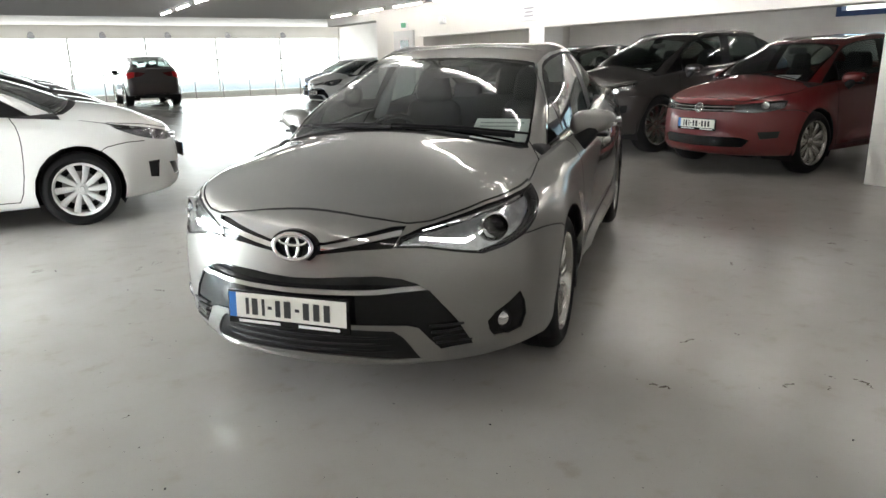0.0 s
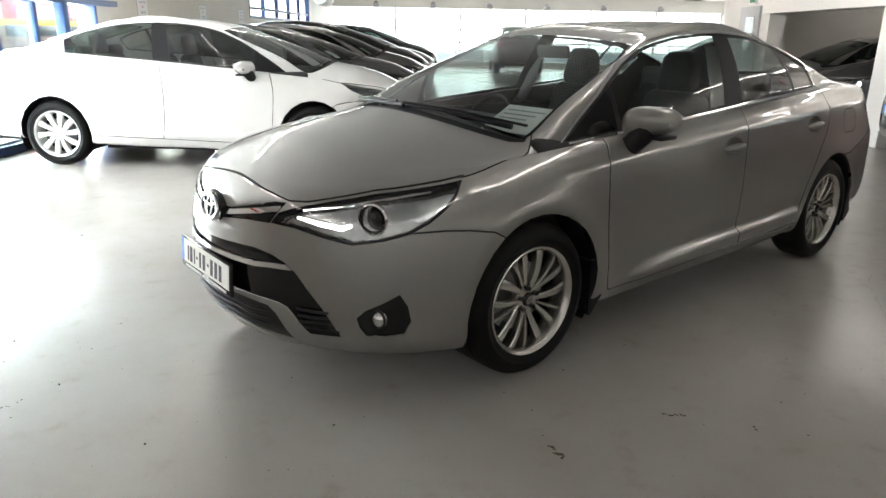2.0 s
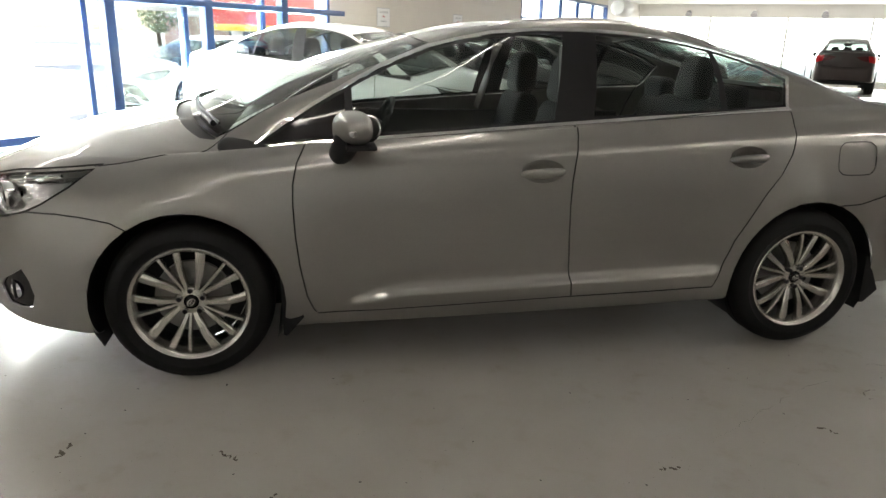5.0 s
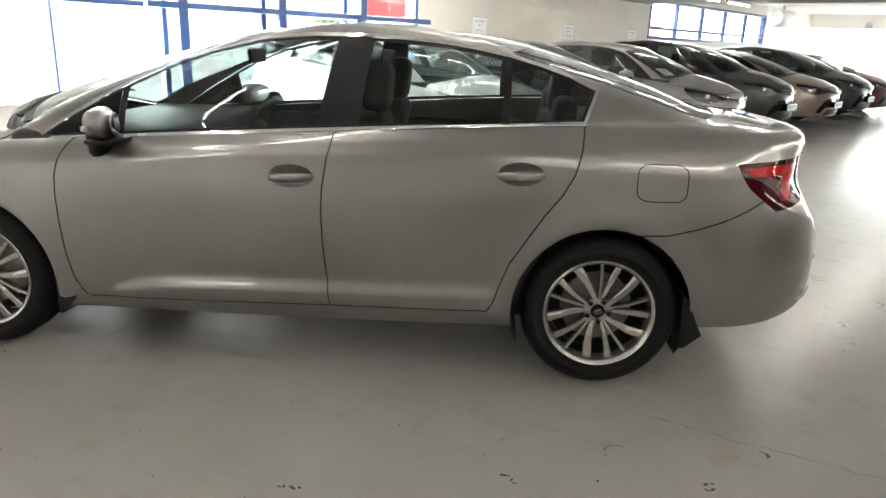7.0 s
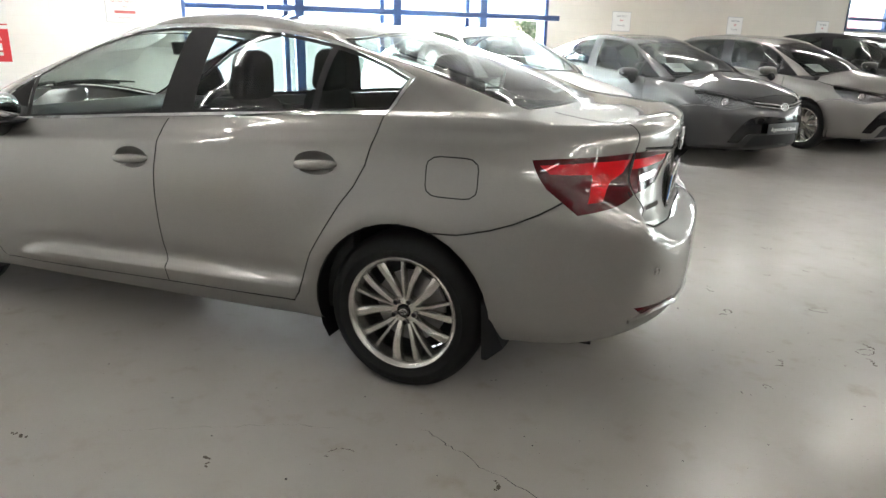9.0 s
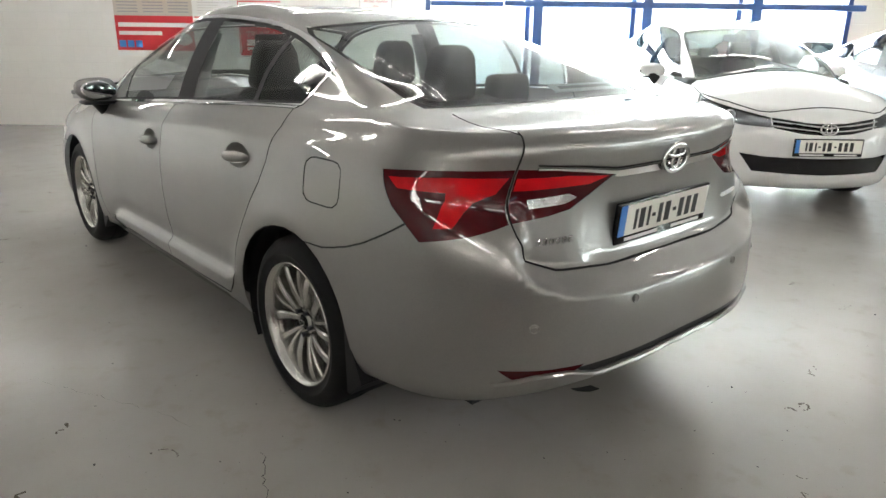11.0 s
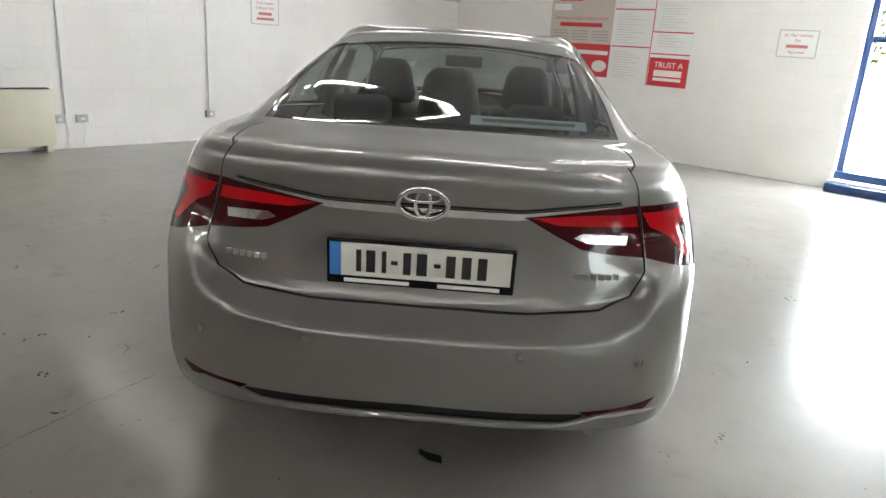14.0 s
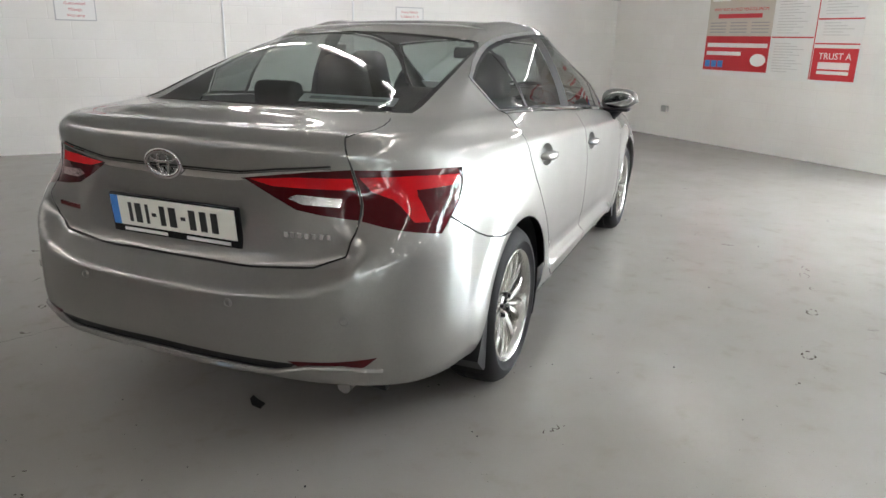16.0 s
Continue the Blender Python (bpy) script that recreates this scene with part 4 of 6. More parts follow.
DLO = [(1.085, .928), (.54, .975), (0, 1.018), (-.6, 1.060), (-1.235, 1.098), (-1.285, 1.217), (-1.17, 1.266), (-1.05, 1.304), (-.93, 1.334),
       (-.80, 1.358), (-.69, 1.374), (-.5, 1.389), (-.29, 1.397), (-.1, 1.394), (.1, 1.376), (.25, 1.345), (.374, 1.312), (.55, 1.243), (.70, 1.167), (.85, 1.083), (.97, 1.008)]
HEADLAMP = [(.40, .69), (.43, .728), (.52, .758), (.67, .787), (.84, .816), (1.03, .834), (1.235, .849), (1.15, .785), (1.04, .72), (.96, .685), (.86, .660), (.75, .645), (.64, .663), (.52, .685)]
SLIM = [(.06, .655), (.12, .665), (.26, .682), (.395, .688), (.425, .728), (.46, .765), (.40, .763), (.26, .735), (.119, .706), (.06, .71)]
INTAKE = [(-.05, .572), (.1, .577), (.2, .585), (.33, .589), (.42, .578), (.48, .557), (.53, .525), (.58, .465), (.63, .405), (.705, .288), (.57, .284), (.53, .325), (.482, .38), (.44, .392), (.3, .396), (-.05, .396)]
LOWER = [(-.05, .376), (.25, .376), (.384, .370), (.42, .345), (.455, .30), (.50, .226), (.35, .243), (.18, .257), (-.05, .264)]
FOG = [(.925, .468), (.955, .42), (.968, .36), (.945, .308), (.87, .297), (.80, .302), (.775, .335), (.765, .372), (.80, .405), (.86, .432)]
TAIL_OUT = [(4.79, .97), (4.84, .872), (4.935, .788), (5.1, .815), (5.234, .842), (5.234, .990), (5.05, .985), (4.9, .978)]
TAIL_IN = [(5.242, .844), (5.36, .855), (5.44, .868), (5.51, .905), (5.60, .957), (5.47, .974), (5.36, .986), (5.242, .991)]
DOOR_F = [(.885, .955), (.925, .88), (.942, .80), (.944, .72), (.938, .60), (.925, .48), (.90, .345), (.875, .285), (.86, .262)]
DOOR_B = [(-.225, 1.032), (-.205, .92), (-.188, .80), (-.185, .70), (-.192, .55), (-.205, .42), (-.22, .298)]
DOOR_R = [(-1.238, 1.095), (-1.228, 1.0), (-1.205, .905), (-1.16, .82), (-1.097, .74), (-1.03, .635), (-.966, .53), (-.93, .43), (-.908, .355), (-.885, .318)]
LID = rounded([(-1.452, .958), (-1.652, .958), (-1.652, .812), (-1.452, .812)], .16, 2)
CUP_F, CUP_R = (-.06, .845), (-.99, .897)


# lamps and openings of other noses: a compact saloon, a people carrier, a sport utility car
FACES = {
    "saloon": ([(.42, .665), (.45, .735), (.62, .765), (.85, .80), (1.10, .835), (1.28, .858), (1.15, .79), (1.0, .735), (.85, .70), (.65, .672)],
               [(-.05, .615), (.2, .628), (.41, .662), (.44, .735), (.3, .722), (.15, .705), (-.05, .70)],
               [(-.05, .45), (.45, .452), (.64, .466), (.60, .42), (.53, .335), (-.05, .322)],
               [(.80, .505), (.94, .505), (.93, .365), (.82, .35)]),
    "carrier": ([(.42, .668), (.42, .742), (.7, .765), (.95, .790), (1.06, .785), (.99, .712), (.82, .678), (.6, .662)],
                [(-.05, .662), (.41, .666), (.41, .740), (-.05, .738)],
                [(-.05, .405), (.52, .408), (.62, .38), (.55, .305), (-.05, .29)],
                [(.70, .468), (.95, .478), (.93, .41), (.73, .392)]),
    "utility": ([(.45, .70), (.5, .762), (.8, .80), (1.1, .838), (1.2, .848), (1.05, .78), (.8, .722), (.6, .692)],
                [(-.05, .60), (.34, .61), (.41, .69), (.43, .752), (-.05, .745)],
                [(-.05, .44), (.5, .45), (.62, .39), (.55, .315), (-.05, .30)],
                [(.72, .565), (.94, .58), (.93, .49), (.75, .472)]),
}


def side_ok(lo=-1, hi=14.6, y=.5):
    return lambda R, g, L: lo <= R <= hi and g[1] > y


def build_wheel(car, rim_mat, style="twin", tyre_r=.327, rim_r=.226):
    """One wheel, its axle along y and its face at +y."""
    bm = bmesh.new()
    w = .105
    R, r = tyre_r, rim_r
    add_lathe(bm, [(r + .004, -w + .012), (r + .03, -w), (R - .045, -w - .006), (R - .018, -w + .012), (R - .004, -w + .034), (R, -w + .06), (R, -.034), (R - .007, -.032), (R - .007, -.026), (R, -.024),
                   (R, .024), (R - .007, .026), (R - .007, .032), (R, .034), (R, w - .06), (R - .004, w - .034), (R - .018, w - .012), (R - .03, w - .003), (R - .034, w - .001), (R - .045, w + .006), (R - .06, w + .007), (r + .03, w), (r + .012, w - .004), (r + .004, w - .012)], 56)
    tyre = bm
    bm = bmesh.new()
    add_lathe(bm, [(r - .012, -w + .02), (r - .02, -.03), (r - .02, .03), (r - .012, w - .035), (r - .004, w - .022), (r + .006, w - .012), (r + .010, w - .006), (r + .006, w - .002), (r - .003, w - .006), (r - .012, w - .02), (r - .016, w - .04)], 56)
    if style == "twin":
        arms = ((0, 12, .012, .021), (42, 36, .010, .016), (54, 56, .007, .009))
    elif style == "cover":
        arms = ((0, 6, .018, .030), (36, 42, .018, .030))
    else:
        arms = ((0, 0, .03, .038), (36, 36, .03, .038))
    spokes = []
    for root, tip, w0, w1 in arms:
        sb = bmesh.new()
        rows = []
        steps = 6
        for i in range(steps + 1):
            f = i / steps
            rad = .046 + (r - .010 - .046) * f
            ang = radians(root + (tip - root) * f ** .8)
            c = Vector((math.sin(ang), 0, math.cos(ang)))
            s = Vector((math.cos(ang), 0, -math.sin(ang)))
            hw = w0 + (w1 - w0) * f
            y1 = .060 + .020 * math.sin(f * 2.2)
            y0 = y1 - .032
            rows.append([sb.verts.new(c * rad + s * q * hw + Vector((0, y, 0))) for q, y in ((-1, y0), (-.96, y1 - .005), (-.62, y1), (.62, y1), (.96, y1 - .005), (1, y0))])
        for ra, rb in zip(rows, rows[1:]):
            for q in range(6):
                sb.faces.new((ra[q], ra[(q + 1) % 6], rb[(q + 1) % 6], rb[q]))
        bmesh.ops.recalc_face_normals(sb, faces=sb.faces[:])
        spokes.append(sb)
    add_lathe(bm, [(.0, .058), (.026, .058), (.03, .064), (.058, .060), (.066, .045), (.062, .02), (0, .02)], 30)
    bmesh.ops.recalc_face_normals(bm, faces=bm.faces[:])
    wheel = part("wheel", bm, rim_mat, car, smooth=40)
    for sb in spokes:
        ob = part("spoke", sb, rim_mat, wheel, smooth=40)
        for k in range(1, 5):
            o2 = new("spoke", ob.data)
            o2.parent = wheel
            o2.matrix_basis = pose(0, 0, 0, 0, 72 * k, 0)
    part("tyre", tyre, M_RUBBER, wheel, "black rubber tyre", smooth=30)
    bm = bmesh.new()
    add_lathe(bm, [(.0, .0), (.15, .0), (.15, -.02), (0, -.02)], 40)
    part("brake_disc", bm, M_STEEL, wheel)
    bm = bmesh.new()
    add_lathe(bm, [(r - .021, -.05), (0, -.05)], 32)
    part("brake_shield", bm, M_BLACK, wheel)
    bm = bmesh.new()
    add_lathe(bm, [(0, .0705), (.022, .0695), (.0265, .065), (.0265, .058)], 24)
    part("centre_cap", bm, M_GLOSSBLACK if style == "twin" else rim_mat, wheel)
    if style == "twin":
        for k in range(5):
            a = 2 * math.pi * k / 5 + radians(27)
            bm = bmesh.new()
            bmesh.ops.create_cone(bm, cap_ends=True, segments=6, radius1=.0105, radius2=.009, depth=.034, matrix=Matrix.Translation((.047 * math.sin(a), .058, .047 * math.cos(a))) @ pose(0, 0, 0, 90))
            part("wheel_nut", bm, M_BLACK, wheel)
        bm = bmesh.new()
        for rx, rz, cz in ((.018, .012, 0), (.006, .012, 0), (.013, .005, .005)):
            ring_band(bm, rx, rz, .0018, (0, .071, cz))
        part("cap_badge", bm, M_CHROME, wheel)
    return wheel


def ring_band(bm, rx, rz, t, c, n=28, depth=.004):
    """An oval ring standing in the x-z plane, facing +y."""
    loops = []
    for k, (s, y) in enumerate(((1, 0), (1, depth), (0, depth), (0, 0))):
        loops.append([bm.verts.new((c[0] + (rx - (0 if s else t)) * math.cos(a), c[1] + y, c[2] + (rz - (0 if s else t)) * math.sin(a))) for a in np.linspace(0, 2 * math.pi, n, endpoint=False)])
    for a, b in zip(loops, loops[1:] + loops[:1]):
        for k in range(n):
            bm.faces.new((a[k], a[(k + 1) % n], b[(k + 1) % n], b[k]))
    bmesh.ops.recalc_face_normals(bm, faces=bm.faces[:])


def badge(car, m, w, h, name="emblem"):
    """An oval chrome badge with crossing ovals."""
    bm = bmesh.new()
    ring_band(bm, w / 2, h / 2, w * .09, (0, 0, 0), 36, .012)
    ring_band(bm, w * .17, h * .44, w * .065, (0, 0, 0), 28, .010)
    ring_band(bm, w * .36, h * .20, w * .06, (0, .0005, h * .21), 28, .011)
    bmesh.ops.bevel(bm, geom=bm.edges[:], offset=.001, segments=1, affect="EDGES")
    ob = part(name, bm, M_CHROME, car, "oval chrome badge", smooth=50)
    ob.matrix_basis = m
    return ob


def number_plate(car, m, label="white number plate in a black holder", w=.53, h=.135, name="number_plate"):
    """A plate in its holder, facing +y, with the writing as bars."""
    ob = part(name, box_bm(-w / 2, w / 2, -.016, 0, -h / 2, h / 2, .005), M_GLOSSBLACK, car, label)
    ob.matrix_basis = m
    z0, z1 = -h / 2 + .028, h / 2 - .008
    part("plate_face", box_bm(-w / 2 + .012, w / 2 - .042, .0005, .003, z0, z1), M_PLATE, ob)
    part("blue_band", box_bm(w / 2 - .041, w / 2 - .010, .0005, .003, z0, z1), M_PLATEBLUE, ob)
    x = -w / 2 + .085
    for wd in (.020, .036, .018, .026, .030, .040, .026, .036, .036, .036):
        hh = .033 if wd != .026 else .006
        if x + wd < w / 2 - .02:
            part("character_bar", box_bm(-x - wd * .72, -x, .0035, .0045, -hh + .008, hh + .008), M_INK, ob)
        x += wd + .008
    part("holder_bar", box_bm(.03, w / 2 - .05, .0005, .0015, -h / 2 + .008, -h / 2 + .019), M_WHITE, ob)
    part("holder_bar", box_bm(-w / 2 + .04, -.05, .0005, .0015, -h / 2 + .008, -h / 2 + .019), M_WHITE, ob)
    return ob


def seat(car, x, y, width=.50, back=True):
    bm = bmesh.new()
    add_box(bm, -.26, .26, -width / 2, width / 2, .30, .50, .05, 3)
    s = part("seat", bm, M_FABRIC, car, "dark cloth seat")
    s.matrix_basis = pose(x, y, 0)
    bm = bmesh.new()
    add_box(bm, -.085, .085, -width / 2, width / 2, 0, .64, .06, 4)
    for v in bm.verts:
        f = v.co.z / .64
        v.co.y *= 1 - .30 * f ** 3
        v.co.x *= 1 - .25 * f
    b = part("seat_back", bm, M_FABRIC, s)
    b.matrix_basis = pose(-.22, 0, .45, 0, -12, 0)
    bm = bmesh.new()
    add_box(bm, -.06, .06, -.135, .135, 0, .235, .055, 4)
    for v in bm.verts:
        v.co.y *= 1 - .25 * (v.co.z / .2) ** 2
    h = part("headrest", bm, M_FABRIC, b)
    h.matrix_basis = pose(.01, 0, .625, 0, 6, 0)
    return s


def mirror(car, side, paint, warp_y=1.0, m=None):
    """A door mirror with its stalk, glass and indicator."""
    M = m or Matrix.Identity(4)
    bm = bmesh.new()
    bmesh.ops.create_uvsphere(bm, u_segments=24, v_segments=16, radius=1)
    for v in bm.verts:
        x, y, z = v.co
        sq = lambda a, p: math.copysign(abs(a) ** p, a)
        x, y, z = sq(x, .8), sq(y, .75), sq(z, .75)
        x = x * .080 if x > 0 else x * .035
        zz = z * (.068 - .012 * y) * (1 if z > 0 else .92)
        v.co = (.665 + x - .035 * y, side * (.905 + y * .118), .992 + zz + .012 * y)
    ob = part("mirror", bm, paint, car, smooth=60)
    bm = bmesh.new()
    bmesh.ops.create_uvsphere(bm, u_segments=20, v_segments=12, radius=1)
    for v in bm.verts:
        x, y, z = v.co
        v.co = (.632 - .035 * y + x * .012 - .012, side * (.905 + y * .098), .994 + z * .052 + .012 * y)
    part("mirror_glass", bm, M_CHROME, ob, "mirror glass", smooth=60)
    bm = bmesh.new()
    add_tube(bm, [(.735, side * .79, .875), (.725, side * .845, .885), (.70, side * .885, .945), (.69, side * .90, .965)], [.042, .048, .054, .05], 12, 1.0)
    part("mirror_foot", bm, M_BLACK, ob, "black mirror foot")
    bm = bmesh.new()
    add_box(bm, -.012, .012, -.045, .045, -.011, .011, .006, 2, pose(.668, side * .985, .985, 0, 0, -35 * side))
    part("indicator", bm, plain("clear_lamp", (.55, .55, .55), .1, metal=.6), ob, "clear indicator lens")
    bm = bmesh.new()
    add_box(bm, -.06, .055, -.085, .1, -.012, .006, .006, 2, pose(.655, side * .89, .932, 0, 0, 0))
    part("lower_cover", bm, M_BLACK, ob)
    return ob


STOCK = {}


def cut_shell(fine, warp, grid, face=""):
    """The skin of one body shape with every panel, pane and lamp cut out of it."""
    sh = Shell(*grid, warp)
    lamp, slim, intake, lower = FACES.get(face, (HEADLAMP, SLIM, INTAKE, LOWER))
    NF, NS, NR = sh.NF, sh.NS, sh.NR
    CT = NF + NS + NR
    low = lambda R, g, L: R <= 11.6
    rounds = 32 if fine else 20
    for xw in (1.355, -1.355):
        sh.region("arch", "xz", ellipse(xw, .325, .372, .372, rounds), side_ok(-1, 11, .5))
    # glass
    glassy = side_ok(13.0, 18.5, .42)
    if fine:
        sh.region("chrome_trim", "xz", grown(DLO, .013), glassy, ["body"])
    sh.region("window_trim", "xz", DLO, glassy, ["body", "chrome_trim"])
    ins = grown(DLO, -.012)

    def clip_x(poly, lo, hi):
        """The part of an outline between two leaning lines x = a + b z."""
        for s, (a, b) in ((1, lo), (-1, hi)):
            out = []
            for i in range(len(poly)):
                p, q = poly[i - 1], poly[i]
                dp, dq = s * (p[0] - a - b * p[1]), s * (q[0] - a - b * q[1])
                if (dp >= 0) != (dq >= 0):
                    t = dp / (dp - dq)
                    out.append((p[0] + (q[0] - p[0]) * t, p[1] + (q[1] - p[1]) * t))
                if dq >= 0:
                    out.append(q)
            poly = out
        return poly

    sh.region("front_glass", "xz", clip_x(ins, (.06, -.19), (.70, 0)), glassy, ["window_trim"])
    sh.region("rear_glass", "xz", clip_x(ins, (-.905, 0), (-.187, -.12)), glassy, ["window_trim"])
    sh.region("quarter_glass", "xz", clip_x(ins, (-2, 0), (-.935, 0)), glassy, ["window_trim"])
    sh.region("sail_panel", "xz", clip_x(ins, (.73, 0), (2, 0)), glassy, ["window_trim"])
    head = lambda R, g, L: 12.5 < R < 18 and L < 2.2
    back = lambda R, g, L: 12.5 < R < 18 and L > 4
    sh.region("cowl", "cr", [(-1, 13.84), (.66 * NF, 13.84), (.72 * NF, 13.95), (.70 * NF, 14.1), (-1, 14.1)], head, ["body"])
    sh.region("windscreen_seal", "cr", [(-1, 14.04), (.70 * NF, 14.04), (.765 * NF, 16.6), (.73 * NF, 17.0), (-1, 17.03)], head, ["body", "cowl"])
    sh.region("windscreen", "cr", [(-1, 14.12), (.675 * NF, 14.12), (.735 * NF, 16.5), (.69 * NF, 16.86), (-1, 16.9)], head, ["windscreen_seal"])
    B0 = NF + NS
    sh.region("back_seal", "cr", [(CT + 1, 14.03), (B0 + .40 * NR, 14.03), (B0 + .37 * NR, 14.3), (B0 + .17 * NR, 16.7), (B0 + .21 * NR, 16.97), (CT + 1, 17.0)], back, ["body"])
    sh.region("back_window", "cr", [(CT + 1, 14.11), (B0 + .45 * NR, 14.11), (B0 + .415 * NR, 14.3), (B0 + .22 * NR, 16.6), (B0 + .26 * NR, 16.88), (CT + 1, 16.9)], back, ["back_seal"])
    # lamps and grilles
    if fine:
        sh.region("lamp_rim", "lz", HEADLAMP, low, ["body"])
    sh.region("headlamp", "lz", grown(lamp, -.009) if fine else lamp, low, ["body", "lamp_rim"])
    sh.region("slim_grille", "lz", slim, low, ["body"])
    sh.region("intake", "lz", intake, low, ["body"])
    sh.region("lower_intake", "lz", lower, low, ["body"])
    sh.region("tail_lamp", "lz", TAIL_OUT, low, ["body"])
    sh.region("boot_lamp", "lz", TAIL_IN, low, ["body"])
    if fine:
        sh.region("fog_bezel", "lz", FOG, low, ["body"])
        strip = [(-.05, .522), (.2, .524), (.33, .527), (.42, .536), (.52, .540)]
        sh.region("chrome_strip", "lz", [(a, b + .011) for a, b in strip] + [(a, b - .007) for a, b in strip[::-1]], low, ["intake"])
        strip = [(.075, .690), (.119, .692), (.26, .716), (.40, .741), (.44, .747)]
        sh.region("nose_chrome", "lz", [(a, b + .004) for a, b in strip] + [(a, b - .014) for a, b in strip[::-1]], low, ["slim_grille"])
        sh.region("boot_chrome", "lz", [(5.30, .995), (5.47, .983), (5.6, .968), (6.2, .967), (6.2, .943), (5.62, .947), (5.47, .969), (5.30, .986)], low, ["body"])
        sh.region("tail_light_band", "lz", [(4.825, .953), (5.04, .966), (5.225, .967), (5.20, .923), (5.137, .90), (5.049, .834), (4.984, .829), (5.049, .905), (5.049, .924), (4.87, .925)], low, ["tail_lamp"])
        sh.region("boot_light_band", "lz", [(5.248, .965), (5.248, .93), (5.50, .935), (5.575, .953), (5.42, .965)], low, ["boot_lamp"])
        sh.region("reverse_lamp", "lz", [(5.29, .905), (5.43, .913), (5.46, .90), (5.42, .885), (5.30, .880)], low, ["boot_lamp"])
        sh.region("reflector", "lz", [(5.17, .434), (5.30, .428), (5.44, .427), (5.40, .404), (5.28, .392), (5.21, .404)], low, ["body"])
        sh.region("rear_slot", "lz", [(5.41, .418), (5.50, .422), (6.2, .434), (6.2, .402), (5.6, .395), (5.45, .388)], low, ["body"])
        sh.seam("gap", "lz", [(5.30, 1.001), (5.47, .989), (5.6, .974), (6.2, .973)], low, .006, only=["body"])
        for nm, (cx, cz) in (("cup_front", CUP_F), ("cup_rear", CUP_R)):
            sh.region(nm, "xz", ellipse(cx, cz, .092, .047, 24), side_ok(), ["body"])
    # panel gaps
    gap = .0058 if fine else .007
    flank = side_ok(-1, 14.2, .5)
    deck = lambda R, g, L: 8.5 < R < 14.3
    sh.seam("gap", "lz", [(-.02, .812), (.1, .809), (.2, .803), (.36, .787), (.47, .772), (.56, .777), (.67, .797), (.84, .826), (1.03, .844), (1.25, .861)], low, gap, only=["body"])
    sh.seam("gap", "xy", [(1.665, .757), (1.55, .752), (1.44, .744), (1.33, .735), (1.27, .715), (1.21, .672), (1.18, .645)], deck, gap, only=["body"])
    sh.seam("gap", "lz", [(.965, .690), (1.10, .692), (1.2, .683), (1.31, .665), (1.38, .625)], low, gap, only=["body"])
    sh.seam("gap", "xz", DOOR_F, flank, gap, only=["body", "window_trim"])
    sh.seam("gap", "xz", DOOR_B, flank, gap, only=["body", "window_trim"])
    sh.seam("gap", "xz", DOOR_R, flank, gap, only=["body", "window_trim"])
    sh.seam("gap", "xz", [(.86, .262), (.3, .279), (-.22, .298), (-.6, .309), (-.885, .318)], flank, gap, only=["body"])
    sh.seam("gap", "lz", [(along(-1.47), .672), (along(-1.51), .676), (along(-1.6), .680), (along(-1.66), .692), (4.70, .740), (4.80, .787), (4.888, .831)], low, gap, only=["body"])
    sh.seam("gap", "lz", LID_EDGE, lambda R, g, L: R <= 11.2 and L > 5, gap, only=["body", "tail_lamp", "boot_lamp"])
    sh.seam("gap", "xy", [(-2.14, .572), (-2.09, .590), (-2.02, .600), (-1.96, .600), (-1.90, .588), (-1.855, .570)], lambda R, g, L: R > 10.8 and g[0] < -1.6, gap, only=["body"])
    if fine:
        sh.region("lid_gap", "xz", grown(LID, .0024), flank, ["body"])
        sh.region("fuel_lid", "xz", grown(LID, -.0024), flank, ["lid_gap"])
    # panels
    sh.flat("lz")
    body = ["body"]
    sh.mark("front_bumper", [(-.1, 0), (1.6, 0), (1.6, .5), (1.38, .625), (1.31, .665), (1.10, .692), (.965, .690), (.75, .66), (.5, .71), (.47, .772), (.36, .787), (.2, .803), (.1, .809), (-.1, .813)], low, body)
    sh.mark("rear_bumper", [(along(-1.2), 0), (along(-1.47), .672), (along(-1.6), .680), (along(-1.66), .692), (4.70, .740), (4.80, .787), (4.888, .831), (5.0, .84), (5.238, .85), (5.244, .812), (5.295, .735), (5.396, .70), (5.6, .685), (6.2, .680), (6.2, 0)], low, body)
    sh.mark("boot_lid", [(5.236, 1.3), (5.238, .90), (5.244, .812), (5.295, .735), (5.396, .70), (5.6, .685), (6.2, .680), (6.2, 1.3)], lambda R, g, L: R <= 11.6 and L > 5, body)
    sh.flat("xy")
    sh.mark("boot_lid", [(-2.5, -.1), (-2.5, .55), (-2.14, .572), (-2.09, .590), (-2.02, .600), (-1.96, .600), (-1.90, .588), (-1.855, .570), (-1.8, .5), (-1.8, -.1)], lambda R, g, L: R > 10.3 and g[0] < -1.6, body)
    sh.mark("bonnet", [(2.5, -.1), (2.5, .75), (1.9, .80), (1.665, .757), (1.44, .744), (1.33, .735), (1.27, .715), (1.18, .645), (1.1, .5), (1.1, -.1)], lambda R, g, L: 8.5 < R < 14.3, body)
    sh.flat("xz")
    sh.mark("front_door", [(.885, 1.2), *DOOR_F, (.3, .279), (-.22, .298), *DOOR_B[::-1], (-.225, 1.2)], side_ok(-1, 14.6), body)
    sh.mark("rear_door", [(-.225, 1.2), *DOOR_B, (-.6, .309), *DOOR_R[::-1], (-1.238, 1.2)], side_ok(-1, 14.6), body)
    sh.mark("side_skirt", [(1.2, .1), (1.2, .255), (.86, .262), (-.22, .298), (-.885, .318), (-1.2, .33), (-1.2, .1)], side_ok(-1, 6), body)
